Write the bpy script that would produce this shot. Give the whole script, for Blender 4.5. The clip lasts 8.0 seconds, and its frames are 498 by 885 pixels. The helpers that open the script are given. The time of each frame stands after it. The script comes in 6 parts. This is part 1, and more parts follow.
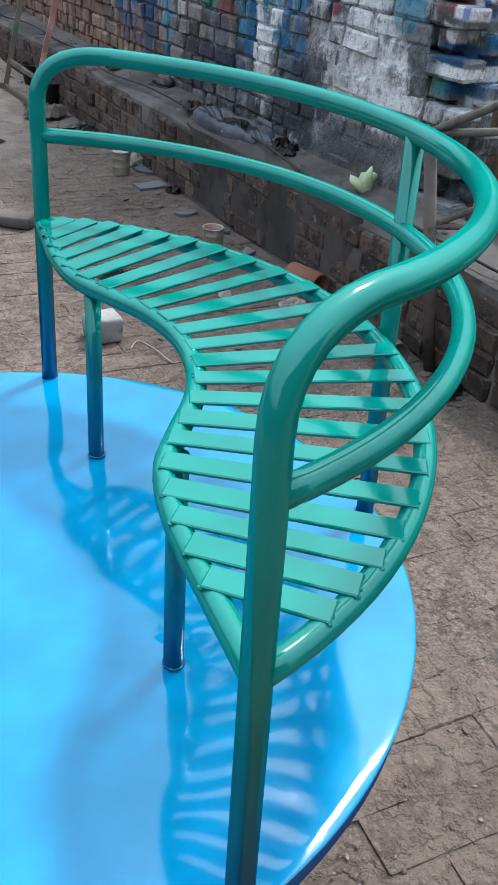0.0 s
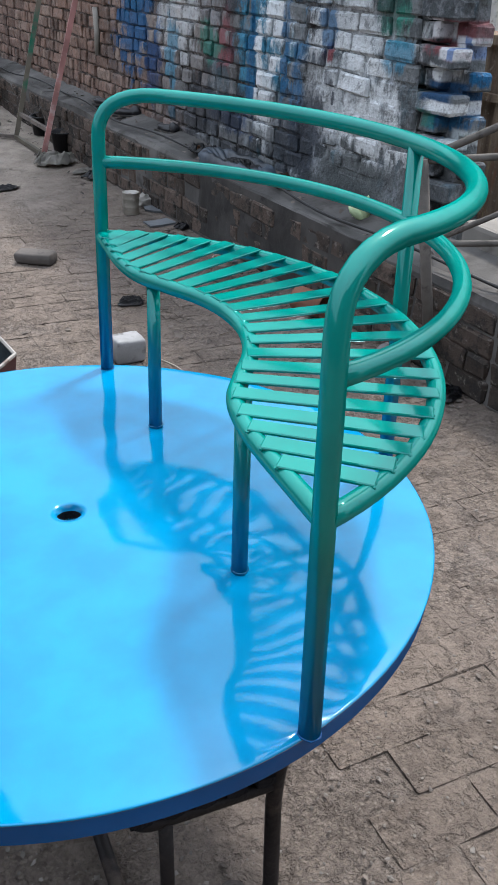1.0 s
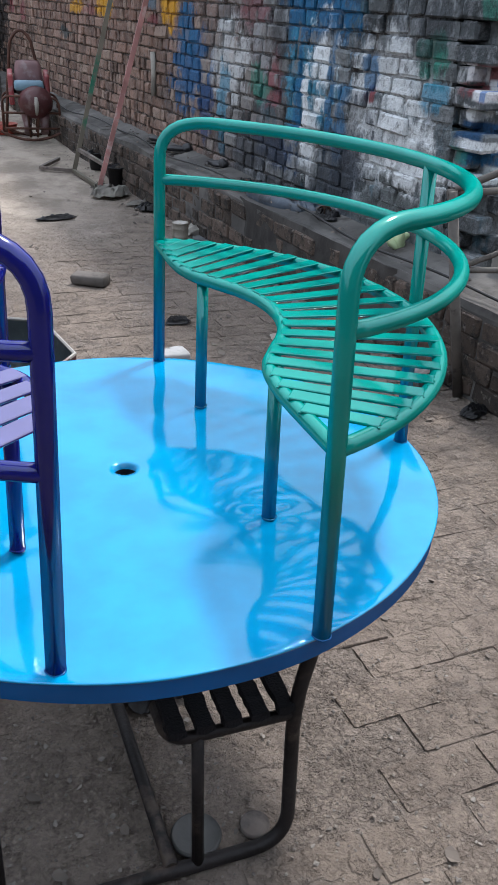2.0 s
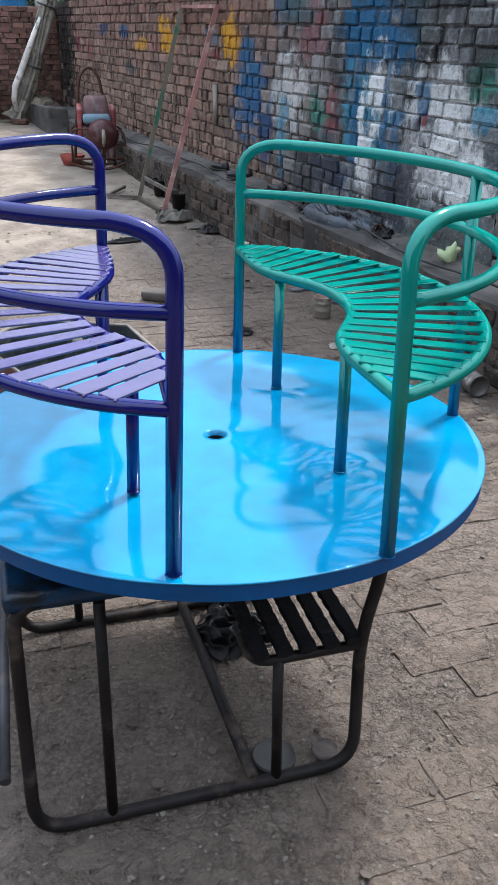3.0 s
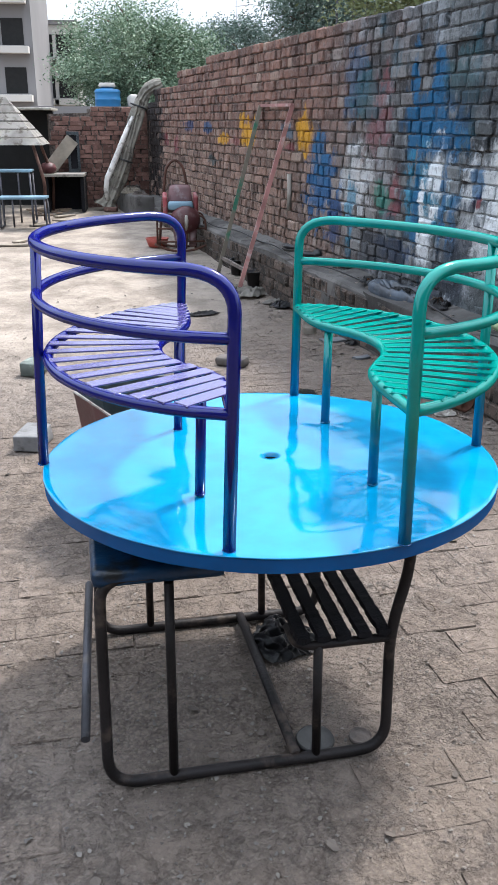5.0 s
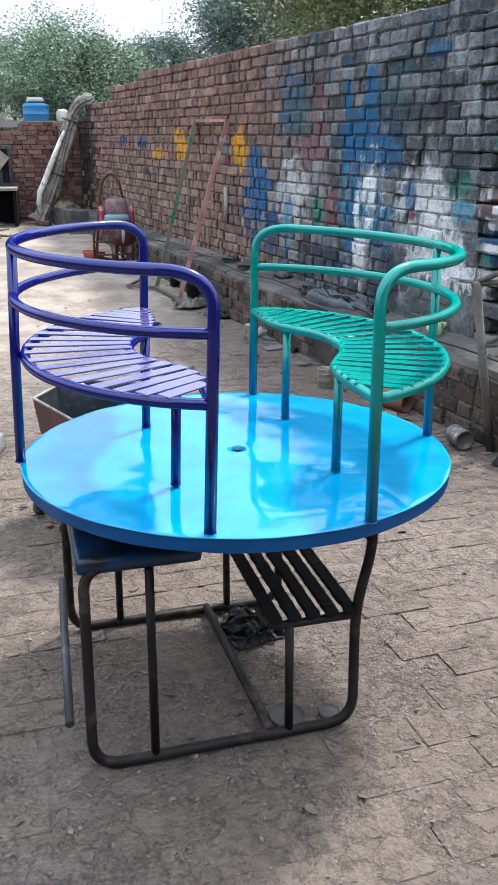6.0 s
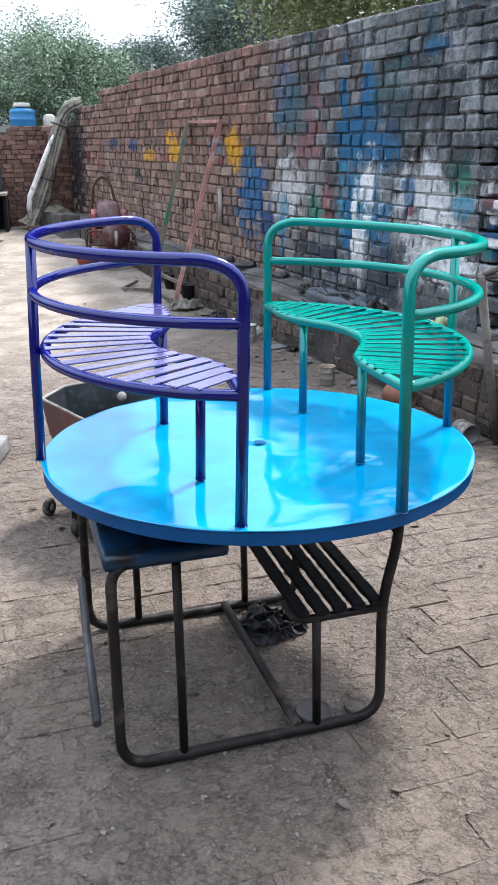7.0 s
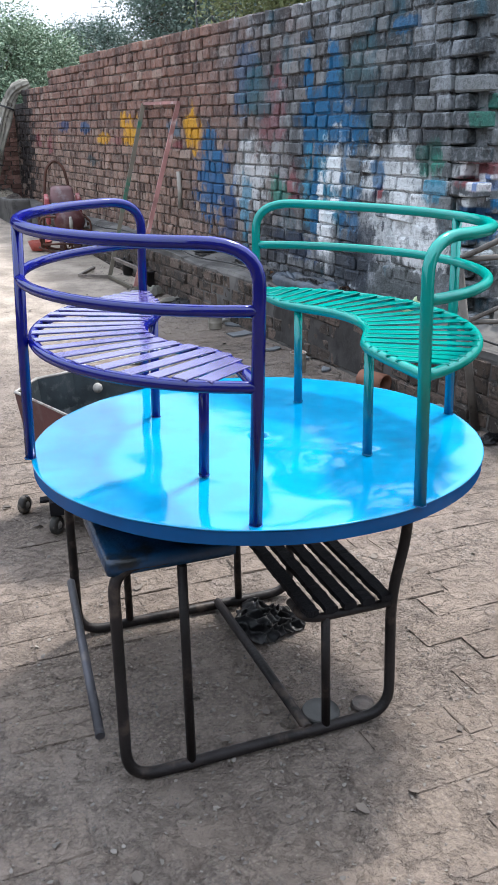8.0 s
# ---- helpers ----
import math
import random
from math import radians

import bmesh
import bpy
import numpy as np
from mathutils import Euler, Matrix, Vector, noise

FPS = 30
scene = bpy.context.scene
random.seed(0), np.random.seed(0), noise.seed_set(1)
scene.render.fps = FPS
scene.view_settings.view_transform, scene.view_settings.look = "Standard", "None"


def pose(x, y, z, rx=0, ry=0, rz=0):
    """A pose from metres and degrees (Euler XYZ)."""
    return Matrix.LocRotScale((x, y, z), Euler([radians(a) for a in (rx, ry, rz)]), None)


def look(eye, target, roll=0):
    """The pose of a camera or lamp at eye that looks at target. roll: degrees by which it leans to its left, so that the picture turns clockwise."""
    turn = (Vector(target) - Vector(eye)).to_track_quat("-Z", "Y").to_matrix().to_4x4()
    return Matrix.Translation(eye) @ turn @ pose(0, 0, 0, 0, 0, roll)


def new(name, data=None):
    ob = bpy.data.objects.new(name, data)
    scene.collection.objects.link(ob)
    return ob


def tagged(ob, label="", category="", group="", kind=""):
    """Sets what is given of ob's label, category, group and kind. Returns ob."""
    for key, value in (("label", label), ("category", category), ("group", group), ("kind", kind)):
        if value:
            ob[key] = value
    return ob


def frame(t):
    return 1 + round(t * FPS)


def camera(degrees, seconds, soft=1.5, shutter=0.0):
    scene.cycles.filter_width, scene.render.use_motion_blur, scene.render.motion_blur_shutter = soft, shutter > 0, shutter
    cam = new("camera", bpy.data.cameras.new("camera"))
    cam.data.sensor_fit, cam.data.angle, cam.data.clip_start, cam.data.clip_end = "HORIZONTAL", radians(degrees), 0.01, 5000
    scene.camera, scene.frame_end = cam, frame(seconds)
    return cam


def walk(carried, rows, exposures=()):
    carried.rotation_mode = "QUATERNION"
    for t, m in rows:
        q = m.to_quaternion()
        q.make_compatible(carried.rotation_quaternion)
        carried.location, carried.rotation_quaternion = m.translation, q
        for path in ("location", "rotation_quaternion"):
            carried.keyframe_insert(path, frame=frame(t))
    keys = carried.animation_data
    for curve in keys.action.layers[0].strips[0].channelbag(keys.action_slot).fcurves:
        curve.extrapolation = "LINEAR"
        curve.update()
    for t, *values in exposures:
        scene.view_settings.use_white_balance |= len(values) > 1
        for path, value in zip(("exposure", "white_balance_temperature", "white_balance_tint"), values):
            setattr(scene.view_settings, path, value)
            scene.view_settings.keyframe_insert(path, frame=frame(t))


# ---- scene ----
cam = camera(33.3, 8.0, soft=1.1)
PATH = [
    (0, (0.041, 0.105, 1.434), (0.587, 1.687, 0.338), 4.6),
    (0.5, (-0.062, -0.03, 1.441), (0.499, 1.574, 0.388), 2.9),
    (1, (-0.103, -0.134, 1.447), (0.454, 1.499, 0.435), 2.6),
    (2.3, (-0.196, -0.454, 1.454), (0.245, 1.265, 0.532), 2.6),
    (2.5, (-0.224, -0.512, 1.458), (0.192, 1.217, 0.543), 2.2),
    (3, (-0.28, -0.64, 1.466), (0.084, 1.116, 0.58), 1.2),
    (3.5, (-0.286, -0.705, 1.473), (0.014, 1.097, 0.659), 0.5),
    (4, (-0.268, -0.813, 1.467), (-0.043, 1.022, 0.704), 0.7),
    (4.2, (-0.263, -0.859, 1.464), (-0.057, 0.98, 0.705), 0.8),
    (5.3, (-0.316, -1.059, 1.483), (-0.108, 0.801, 0.777), 0.0),
    (5.5, (-0.338, -1.088, 1.478), (-0.098, 0.767, 0.769), -0.0),
    (6, (-0.398, -1.13, 1.473), (-0.038, 0.716, 0.79), 0.5),
    (6.5, (-0.433, -1.137, 1.45), (-0.011, 0.706, 0.795), -0.0),
    (7, (-0.48, -1.105, 1.443), (-0.095, 0.738, 0.768), -0.3),
    (7.5, (-0.534, -1.029, 1.44), (-0.156, 0.803, 0.731), -0.1),
    (8, (-0.58, -0.983, 1.427), (-0.085, 0.822, 0.72), -0.3),
]
walk(cam, [(t, look(eye, target, roll)) for t, eye, target, roll in PATH], exposures=[(0.0, 0.98), (2.5, 1.04), (4.0, 1.30), (5.5, 1.44), (8.0, 1.56)])

# ---- world and light ----
SUN_AZ, SUN_EL = 46.0, 57.0
world = bpy.data.worlds.new("overcast_sky")
scene.world = world
world.use_nodes = True
wt = world.node_tree
bg = wt.nodes["Background"]
sky = wt.nodes.new("ShaderNodeTexSky")
sky.sky_type = "NISHITA"
sky.sun_disc = False
sky.sun_elevation, sky.sun_rotation = radians(SUN_EL), radians(SUN_AZ)
sky.air_density, sky.dust_density, sky.ozone_density = 1.0, 6.0, 1.0
veil = wt.nodes.new("ShaderNodeMix")
veil.data_type = "RGBA"
veil.inputs["Factor"].default_value = 0.82
veil.inputs["B"].default_value = (6.5, 7.3, 8.6, 1)
wt.links.new(sky.outputs[0], veil.inputs["A"])
# an overcast sky is about three times as bright overhead as at the horizon
up_way = wt.nodes.new("ShaderNodeSeparateXYZ")
wt.links.new(wt.nodes.new("ShaderNodeTexCoord").outputs["Generated"], up_way.inputs[0])
rise = wt.nodes.new("ShaderNodeMapRange")
rise.inputs["To Min"].default_value, rise.inputs["To Max"].default_value = 0.40, 1.20
wt.links.new(up_way.outputs["Z"], rise.inputs["Value"])
graded = wt.nodes.new("ShaderNodeMix")
graded.data_type, graded.blend_type = "RGBA", "MULTIPLY"
graded.inputs["Factor"].default_value = 1.0
wt.links.new(veil.outputs["Result"], graded.inputs["A"])
wt.links.new(rise.outputs["Result"], graded.inputs["B"])
wt.links.new(graded.outputs["Result"], bg.inputs["Color"])
bg.inputs["Strength"].default_value = 0.15

sun_data = bpy.data.lights.new("sun", "SUN")
sun_data.energy, sun_data.angle, sun_data.color = 2.3, radians(8), (1.0, 0.97, 0.94)
sun = new("sun", sun_data)
az, el = radians(SUN_AZ), radians(SUN_EL)
sun.matrix_world = look(Vector((math.sin(az) * math.cos(el), math.cos(az) * math.cos(el), math.sin(el))) * 30, (0, 0, 0))


# ---- node helper and materials ----
class Nodes:
    def __init__(self, name):
        self.mat = bpy.data.materials.new(name)
        self.mat.use_nodes = True
        self.tree = self.mat.node_tree
        self.bsdf = self.tree.nodes["Principled BSDF"]
        self.pos = self.tree.nodes.new("ShaderNodeNewGeometry").outputs["Position"]
        self.local = self.tree.nodes.new("ShaderNodeTexCoord").outputs["Object"]

    def put(self, socket, value):
        if isinstance(value, bpy.types.NodeSocket):
            self.tree.links.new(value, socket)
        elif value is not None:
            if isinstance(value, tuple) and len(value) == 3 and socket.type == "RGBA":
                value = (*value, 1)
            socket.default_value = value

    def math(self, op, a, b=None, c=None, clamp=False):
        n = self.tree.nodes.new("ShaderNodeMath")
        n.operation, n.use_clamp = op, clamp
        for s, v in zip(n.inputs, (a, b, c)):
            self.put(s, v)
        return n.outputs[0]

    def mix(self, fac, a, b, blend="MIX"):
        n = self.tree.nodes.new("ShaderNodeMix")
        n.data_type, n.blend_type = "RGBA", blend
        self.put(n.inputs["Factor"], fac), self.put(n.inputs["A"], a), self.put(n.inputs["B"], b)
        return n.outputs["Result"]

    def noise(self, scale, detail=4, rough=0.55, vec=None, out="Fac", distortion=0.0):
        n = self.tree.nodes.new("ShaderNodeTexNoise")
        self.put(n.inputs["Vector"], self.pos if vec is None else vec)
        n.inputs["Scale"].default_value, n.inputs["Detail"].default_value = scale, detail
        n.inputs["Roughness"].default_value, n.inputs["Distortion"].default_value = rough, distortion
        return n.outputs[out]

    def voronoi(self, scale, feature="F1", vec=None):
        n = self.tree.nodes.new("ShaderNodeTexVoronoi")
        n.feature = feature
        self.put(n.inputs["Vector"], self.pos if vec is None else vec)
        n.inputs["Scale"].default_value = scale
        return n.outputs["Distance"]

    def step(self, value, lo, hi):
        n = self.tree.nodes.new("ShaderNodeMapRange")
        n.interpolation_type = "SMOOTHSTEP"
        self.put(n.inputs["Value"], value)
        n.inputs["From Min"].default_value, n.inputs["From Max"].default_value = lo, hi
        return n.outputs["Result"]

    def dot(self, vec, axis):
        n = self.tree.nodes.new("ShaderNodeVectorMath")
        n.operation = "DOT_PRODUCT"
        self.put(n.inputs[0], vec)
        n.inputs[1].default_value = axis
        return n.outputs["Value"]

    def chance(self):
        a = self.tree.nodes.new("ShaderNodeObjectInfo").outputs["Random"]
        b = self.tree.nodes.new("ShaderNodeNewGeometry").outputs["Random Per Island"]
        return self.math("FRACT", self.math("ADD", a, b))

    def bump(self, height, strength=0.3, distance=0.01):
        n = self.tree.nodes.new("ShaderNodeBump")
        n.inputs["Strength"].default_value, n.inputs["Distance"].default_value = strength, distance
        self.put(n.inputs["Height"], height)
        self.tree.links.new(n.outputs[0], self.bsdf.inputs["Normal"])

    def done(self, colour, rough=0.6, metal=0.0, coat=0.0, specular=None):
        self.put(self.bsdf.inputs["Base Color"], colour)
        self.put(self.bsdf.inputs["Roughness"], rough)
        self.bsdf.inputs["Metallic"].default_value = metal
        self.bsdf.inputs["Coat Weight"].default_value = coat
        self.bsdf.inputs["Coat Roughness"].default_value = 0.06
        if specular is not None:
            self.bsdf.inputs["Specular IOR Level"].default_value = specular
        return self.mat


def plain(name, colour, rough=0.6, metal=0.0, vary=0.35, scale=14.0, bump=0.25, coat=0.0, dirt=None, spec=0.35):
    n = Nodes(name)
    fine, broad = n.noise(scale * 6, 5), n.noise(scale * 0.4, 3)
    dark = tuple(c * (1 - vary) for c in colour)
    light = tuple(min(1, c * (1 + vary)) for c in colour)
    col = n.mix(n.step(broad, 0.3, 0.7), dark, light)
    col = n.mix(n.math("MULTIPLY", fine, 0.5), col, colour)
    if dirt:
        col = n.mix(n.step(n.noise(scale * 1.3, 6), 0.52, 0.7), col, dirt)
    n.bump(fine, bump, 0.004)
    return n.done(col, n.math("MULTIPLY_ADD", broad, 0.25, rough - 0.12, clamp=True), metal, coat, spec)


def enamel(name, colour, low=None, z_low=0.70, z_high=0.93, rough=0.1, ior=1.5, cap=0.5, tint=(1, 1, 1), wave=0.05, swell=26):
    """Gloss paint: a matt colour under a clear gloss. Where low is given, that colour fades in towards the foot."""
    n = Nodes(name)
    tree = n.tree
    broad, fine = n.noise(9, 3), n.noise(160, 3)
    col = n.mix(n.step(broad, 0.3, 0.72), tuple(c * 0.86 for c in colour), tuple(min(1, c * 1.1) for c in colour))
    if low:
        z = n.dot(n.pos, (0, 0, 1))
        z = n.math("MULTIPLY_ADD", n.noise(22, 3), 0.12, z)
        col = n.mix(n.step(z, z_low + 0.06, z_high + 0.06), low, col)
    n.bump(n.math("MULTIPLY_ADD", fine, 0.12, n.noise(swell, 2)), wave, 0.004)
    n.done(col, 0.5, 0.0, 0.0, 0.0)
    normal = n.bsdf.inputs["Normal"].links[0].from_socket
    gloss = tree.nodes.new("ShaderNodeBsdfGlossy")
    gloss.inputs["Color"].default_value = (*tint, 1)
    n.put(gloss.inputs["Roughness"], n.math("MULTIPLY_ADD", fine, 0.06, rough))
    share = tree.nodes.new("ShaderNodeFresnel")
    share.inputs["IOR"].default_value = ior
    blend = tree.nodes.new("ShaderNodeMixShader")
    for node in (gloss, share):
        tree.links.new(normal, node.inputs["Normal"])
    n.put(blend.inputs[0], n.math("MINIMUM", share.outputs[0], cap))
    tree.links.new(n.bsdf.outputs[0], blend.inputs[1])
    tree.links.new(gloss.outputs[0], blend.inputs[2])
    end = [node for node in tree.nodes if node.type == "OUTPUT_MATERIAL"][0]
    tree.links.new(blend.outputs[0], end.inputs["Surface"])
    return n.mat


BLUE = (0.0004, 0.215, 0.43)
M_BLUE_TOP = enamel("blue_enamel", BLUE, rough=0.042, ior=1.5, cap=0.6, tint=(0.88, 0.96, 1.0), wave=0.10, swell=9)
# same blue paint, its colour darkened for the shade on the upright rim
M_BLUE_SHADED = enamel("blue_shaded_enamel", (0.0002, 0.062, 0.20), rough=0.2, ior=1.3, cap=0.07)
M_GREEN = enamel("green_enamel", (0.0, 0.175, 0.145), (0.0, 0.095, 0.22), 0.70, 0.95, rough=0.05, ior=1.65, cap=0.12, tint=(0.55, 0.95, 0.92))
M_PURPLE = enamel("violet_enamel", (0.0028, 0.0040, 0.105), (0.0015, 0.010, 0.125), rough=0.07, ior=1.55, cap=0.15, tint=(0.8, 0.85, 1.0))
# the frame's violet for the slats, with the sky's sheen mixed into the colour
M_PURPLE_SHEEN = enamel("violet_sheen_enamel", (0.060, 0.052, 0.175), rough=0.12, ior=1.8, cap=0.5, wave=0.06)
M_TUBE = plain("rusty_black_tube", (0.012, 0.010, 0.010), 0.5, 0.0, 0.6, 12, 0.6, dirt=(0.058, 0.044, 0.036), spec=0.22)
M_TUBE_GREY = plain("grey_pipe", (0.058, 0.058, 0.066), 0.5, 0.3, 0.6, 14, 0.4, dirt=(0.12, 0.11, 0.11))
M_TAR = plain("black_flaky_paint", (0.006, 0.006, 0.008), 0.8, 0.0, 0.5, 40, 1.0, spec=0.2)
M_DESK = plain("dark_blue_desk_paint", (0.003, 0.026, 0.066), 0.30, 0.0, 0.95, 9, 0.6, dirt=(0.007, 0.009, 0.010), spec=0.35)
M_CONCRETE = plain("weathered_concrete", (0.20, 0.185, 0.165), 0.85, 0.0, 0.4, 5, 0.6, dirt=(0.09, 0.08, 0.07))
M_BUILDING = plain("pale_building_plaster", (0.42, 0.40, 0.37), 0.9, 0.0, 0.2, 0.5, 0.2)
M_BUILDING_B = plain("grey_building_plaster", (0.17, 0.165, 0.165), 0.9, 0.0, 0.2, 0.5, 0.2)
M_DARK = plain("dark_void_paint", (0.012, 0.012, 0.012), 0.9)
M_TANK = plain("blue_plastic", (0.022, 0.155, 0.34), 0.45, 0.0, 0.15, 3, 0.1)
M_WHITE = plain("white_paint", (0.62, 0.60, 0.56), 0.6, 0.0, 0.25, 10, 0.4, dirt=(0.3, 0.28, 0.25))
M_RUST = plain("rust", (0.075, 0.035, 0.025), 0.75, 0.2, 0.5, 18, 0.6)
M_TERRACOTTA = plain("terracotta", (0.17, 0.078, 0.05), 0.8, 0.0, 0.3, 12, 0.4)
M_TIN = plain("tin", (0.30, 0.28, 0.24), 0.5, 0.5, 0.3, 14, 0.2, dirt=(0.42, 0.39, 0.35))
M_RAG = plain("dark_rag", (0.008, 0.008, 0.010), 0.48, 0.0, 0.5, 20, 0.3, spec=0.5)
M_CLOTH = plain("pale_dirty_cloth", (0.25, 0.235, 0.21), 0.95, 0.0, 0.4, 16, 0.5)
M_TARP = plain("grey_tarpaulin", (0.19, 0.178, 0.15), 0.8, 0.0, 0.5, 9, 0.8, dirt=(0.07, 0.06, 0.05))
M_WOOD = plain("grey_old_wood", (0.22, 0.19, 0.15), 0.8, 0.0, 0.35, 12, 0.5)
M_LADDER = plain("worn_pink_brown_paint", (0.32, 0.155, 0.14), 0.6, 0.0, 0.4, 9, 0.4, dirt=(0.40, 0.31, 0.29))
M_LADDER_G = plain("worn_green_grey_paint", (0.12, 0.105, 0.08), 0.6, 0.1, 0.5, 4, 0.4, dirt=(0.010, 0.11, 0.065))
M_RED = plain("faded_red_paint", (0.21, 0.045, 0.05), 0.5, 0.0, 0.4, 8, 0.2, dirt=(0.2, 0.16, 0.15))
M_MAROON = plain("maroon_grey_paint", (0.075, 0.022, 0.024), 0.5, 0.0, 0.4, 8, 0.2, dirt=(0.10, 0.06, 0.06))
M_PALEBLUE = plain("pale_blue_paint", (0.13, 0.22, 0.28), 0.5, 0.0, 0.3, 8, 0.2)
M_TUB = plain("dark_green_tub_paint", (0.030, 0.038, 0.042), 0.4, 0.2, 0.5, 22, 0.2, dirt=(0.075, 0.08, 0.08))
M_RUBBER = plain("dirty_rubber", (0.035, 0.033, 0.03), 0.8, 0.0, 0.4, 30, 0.3, dirt=(0.12, 0.10, 0.08))
M_BARK = plain("bark", (0.09, 0.07, 0.05), 0.9, 0.0, 0.4, 8, 0.8)
M_PEEL = plain("pale_green_husk", (0.42, 0.52, 0.30), 0.6, 0.0, 0.3, 20, 0.2)
M_CABLE = plain("black_cable", (0.02, 0.02, 0.02), 0.5)
M_BRICKLOOSE = plain("loose_brick_dust", (0.125, 0.105, 0.093), 0.9, 0.0, 0.4, 14, 0.6, dirt=(0.07, 0.062, 0.058))
M_WHITEBRICK = plain("lime_splashed_brick", (0.20, 0.20, 0.20), 0.85, 0.0, 0.45, 12, 0.6, dirt=(0.10, 0.095, 0.09))


def leaf_material(name, a, b):
    n = Nodes(name)
    col = n.mix(n.chance(), a, b)
    n.put(n.bsdf.inputs["Transmission Weight"], 0.0)
    return n.done(col, 0.5, 0.0, 0.0, 0.25)


M_LEAF_A = leaf_material("leaf_green", (0.045, 0.095, 0.055), (0.27, 0.36, 0.25))
M_LEAF_B = leaf_material("leaf_dark", (0.05, 0.09, 0.075), (0.17, 0.23, 0.20))
M_LEAF_C = leaf_material("leaf_yellow_green", (0.11, 0.14, 0.06), (0.22, 0.25, 0.12))


# ---- the wall's frame: v runs along it, u away from the yard ----
WALL_TURN = math.degrees(math.atan(0.22))
WALL = pose(1.585, 3.88, 0, 0, 0, WALL_TURN)
WALL_V = (-math.sin(radians(WALL_TURN)), math.cos(radians(WALL_TURN)), 0)
RISE = 0.002


def brick_material(name="painted_brick", mortar=False):
    n = Nodes(name)
    v = n.math("SUBTRACT", n.dot(n.pos, WALL_V), Vector(WALL_V).dot(Vector((1.585, 3.88, 0))))
    z = n.dot(n.pos, (0, 0, 1))
    r = n.chance()
    drip = n.tree.nodes.new("ShaderNodeMapping")
    n.put(drip.inputs["Vector"], n.pos)
    drip.inputs["Scale"].default_value = (1.0, 1.0, 0.40)
    drip = drip.outputs["Vector"]
    warp = n.math("SUBTRACT", n.math("MULTIPLY_ADD", n.noise(15, 7, 0.7, drip), 0.6, n.math("MULTIPLY", n.noise(7.5, 8, 0.72), 0.4)), 0.5)
    soot_n = n.noise(1.3, 4)
    tone = n.math("MULTIPLY_ADD", r, 0.55, n.math("MULTIPLY", n.step(n.noise(4.5, 6, 0.65), 0.32, 0.68), 0.45))
    red = n.mix(tone, (0.055, 0.028, 0.023), (0.30, 0.155, 0.115))
    # dustier and browner in the lower courses
    red = n.mix(n.math("MULTIPLY", n.math("SUBTRACT", 1.0, n.step(n.math("MULTIPLY_ADD", n.noise(2.0, 4), 0.8, z), 1.35, 2.1)), 0.34), red, n.mix(tone, (0.11, 0.084, 0.066), (0.47, 0.36, 0.285)))
    red = n.mix(n.math("MULTIPLY", n.step(r, 0.88, 0.92), 0.5), red, (0.33, 0.26, 0.21))
    grey = n.mix(n.math("POWER", r, 1.8), (0.026, 0.033, 0.038), (0.185, 0.200, 0.205))
    soot = n.step(n.math("MULTIPLY_ADD", soot_n, 2.4, n.math("MULTIPLY", v, -1)), -1.6, 0.6)
    col = n.mix(soot, red, grey)
    if mortar:
        col = n.mix(n.step(n.noise(9, 6, 0.7), 0.40, 0.66), n.mix(soot, (0.034, 0.024, 0.020), (0.016, 0.014, 0.013)), n.mix(soot, (0.150, 0.118, 0.098), (0.080, 0.072, 0.066)))
    col = n.mix(n.math("MULTIPLY", n.step(n.noise(19, 8, 0.7), 0.47, 0.68), 0.6), col, n.mix(soot, (0.28, 0.235, 0.205), (0.25, 0.26, 0.275)))

    # old overspray: pale, teal and black drifts on the sooty stretch
    col = n.mix(n.math("MULTIPLY", n.math("MULTIPLY", soot, n.step(n.noise(5, 6, 0.7, drip), 0.52, 0.66)), 0.6), col, (0.33, 0.36, 0.39))
    col = n.mix(n.math("MULTIPLY", n.math("MULTIPLY", soot, n.step(n.noise(3.1, 6, 0.7, drip), 0.53, 0.68)), 0.8), col, (0.02, 0.085, 0.12))

    def paint(c, v0, z0, rv, rz, amount=0.9, brush=False):
        nonlocal col
        a = n.math("DIVIDE", n.math("SUBTRACT", v, v0), rv)
        b = n.math("DIVIDE", n.math("SUBTRACT", z, z0), rz)
        d = n.math("SQRT", n.math("ADD", n.math("MULTIPLY", a, a), n.math("MULTIPLY", b, b)))
        if brush:
            d = n.math("MAXIMUM", n.math("ABSOLUTE", a), n.math("ABSOLUTE", b))
        d = n.math("MULTIPLY_ADD", warp, 0.8, d) if brush else n.math("ADD", n.math("MULTIPLY_ADD", warp, 3.2, d), n.math("MULTIPLY_ADD", r, 0.6, -0.1))
        m = n.math("SUBTRACT", 1.0, n.step(d, 0.78, 1.22))
        col = n.mix(n.math("MULTIPLY", m, amount * (0.5 if mortar else 1.0)), col, c)

    white, blue, pale, yellow = (0.74, 0.77, 0.78), (0.001, 0.098, 0.225), (0.035, 0.23, 0.36), (0.56, 0.28, 0.015)
    green, crimson, indigo = (0.02, 0.19, 0.14), (0.22, 0.06, 0.07), (0.015, 0.045, 0.13)
    paint(white, -0.143, 0.813, 0.583, 0.364, 0.5)
    paint(white, -0.239, 1.168, 0.395, 0.191, 0.6)
    paint(white, 1.664, 1.09, 0.338, 0.306, 0.5)
    paint(crimson, 1.356, 1.542, 0.244, 0.287, 0.55)
    paint(blue, 1.73, 1.769, 0.207, 0.287, 0.45)
    paint((0.004, 0.085, 0.22), 2.338, 0.99, 0.395, 0.364, 0.9)
    paint(blue, 2.384, 1.21, 0.188, 0.191, 0.7)
    paint(blue, 0.573, 1.432, 0.40, 0.30, 0.95)
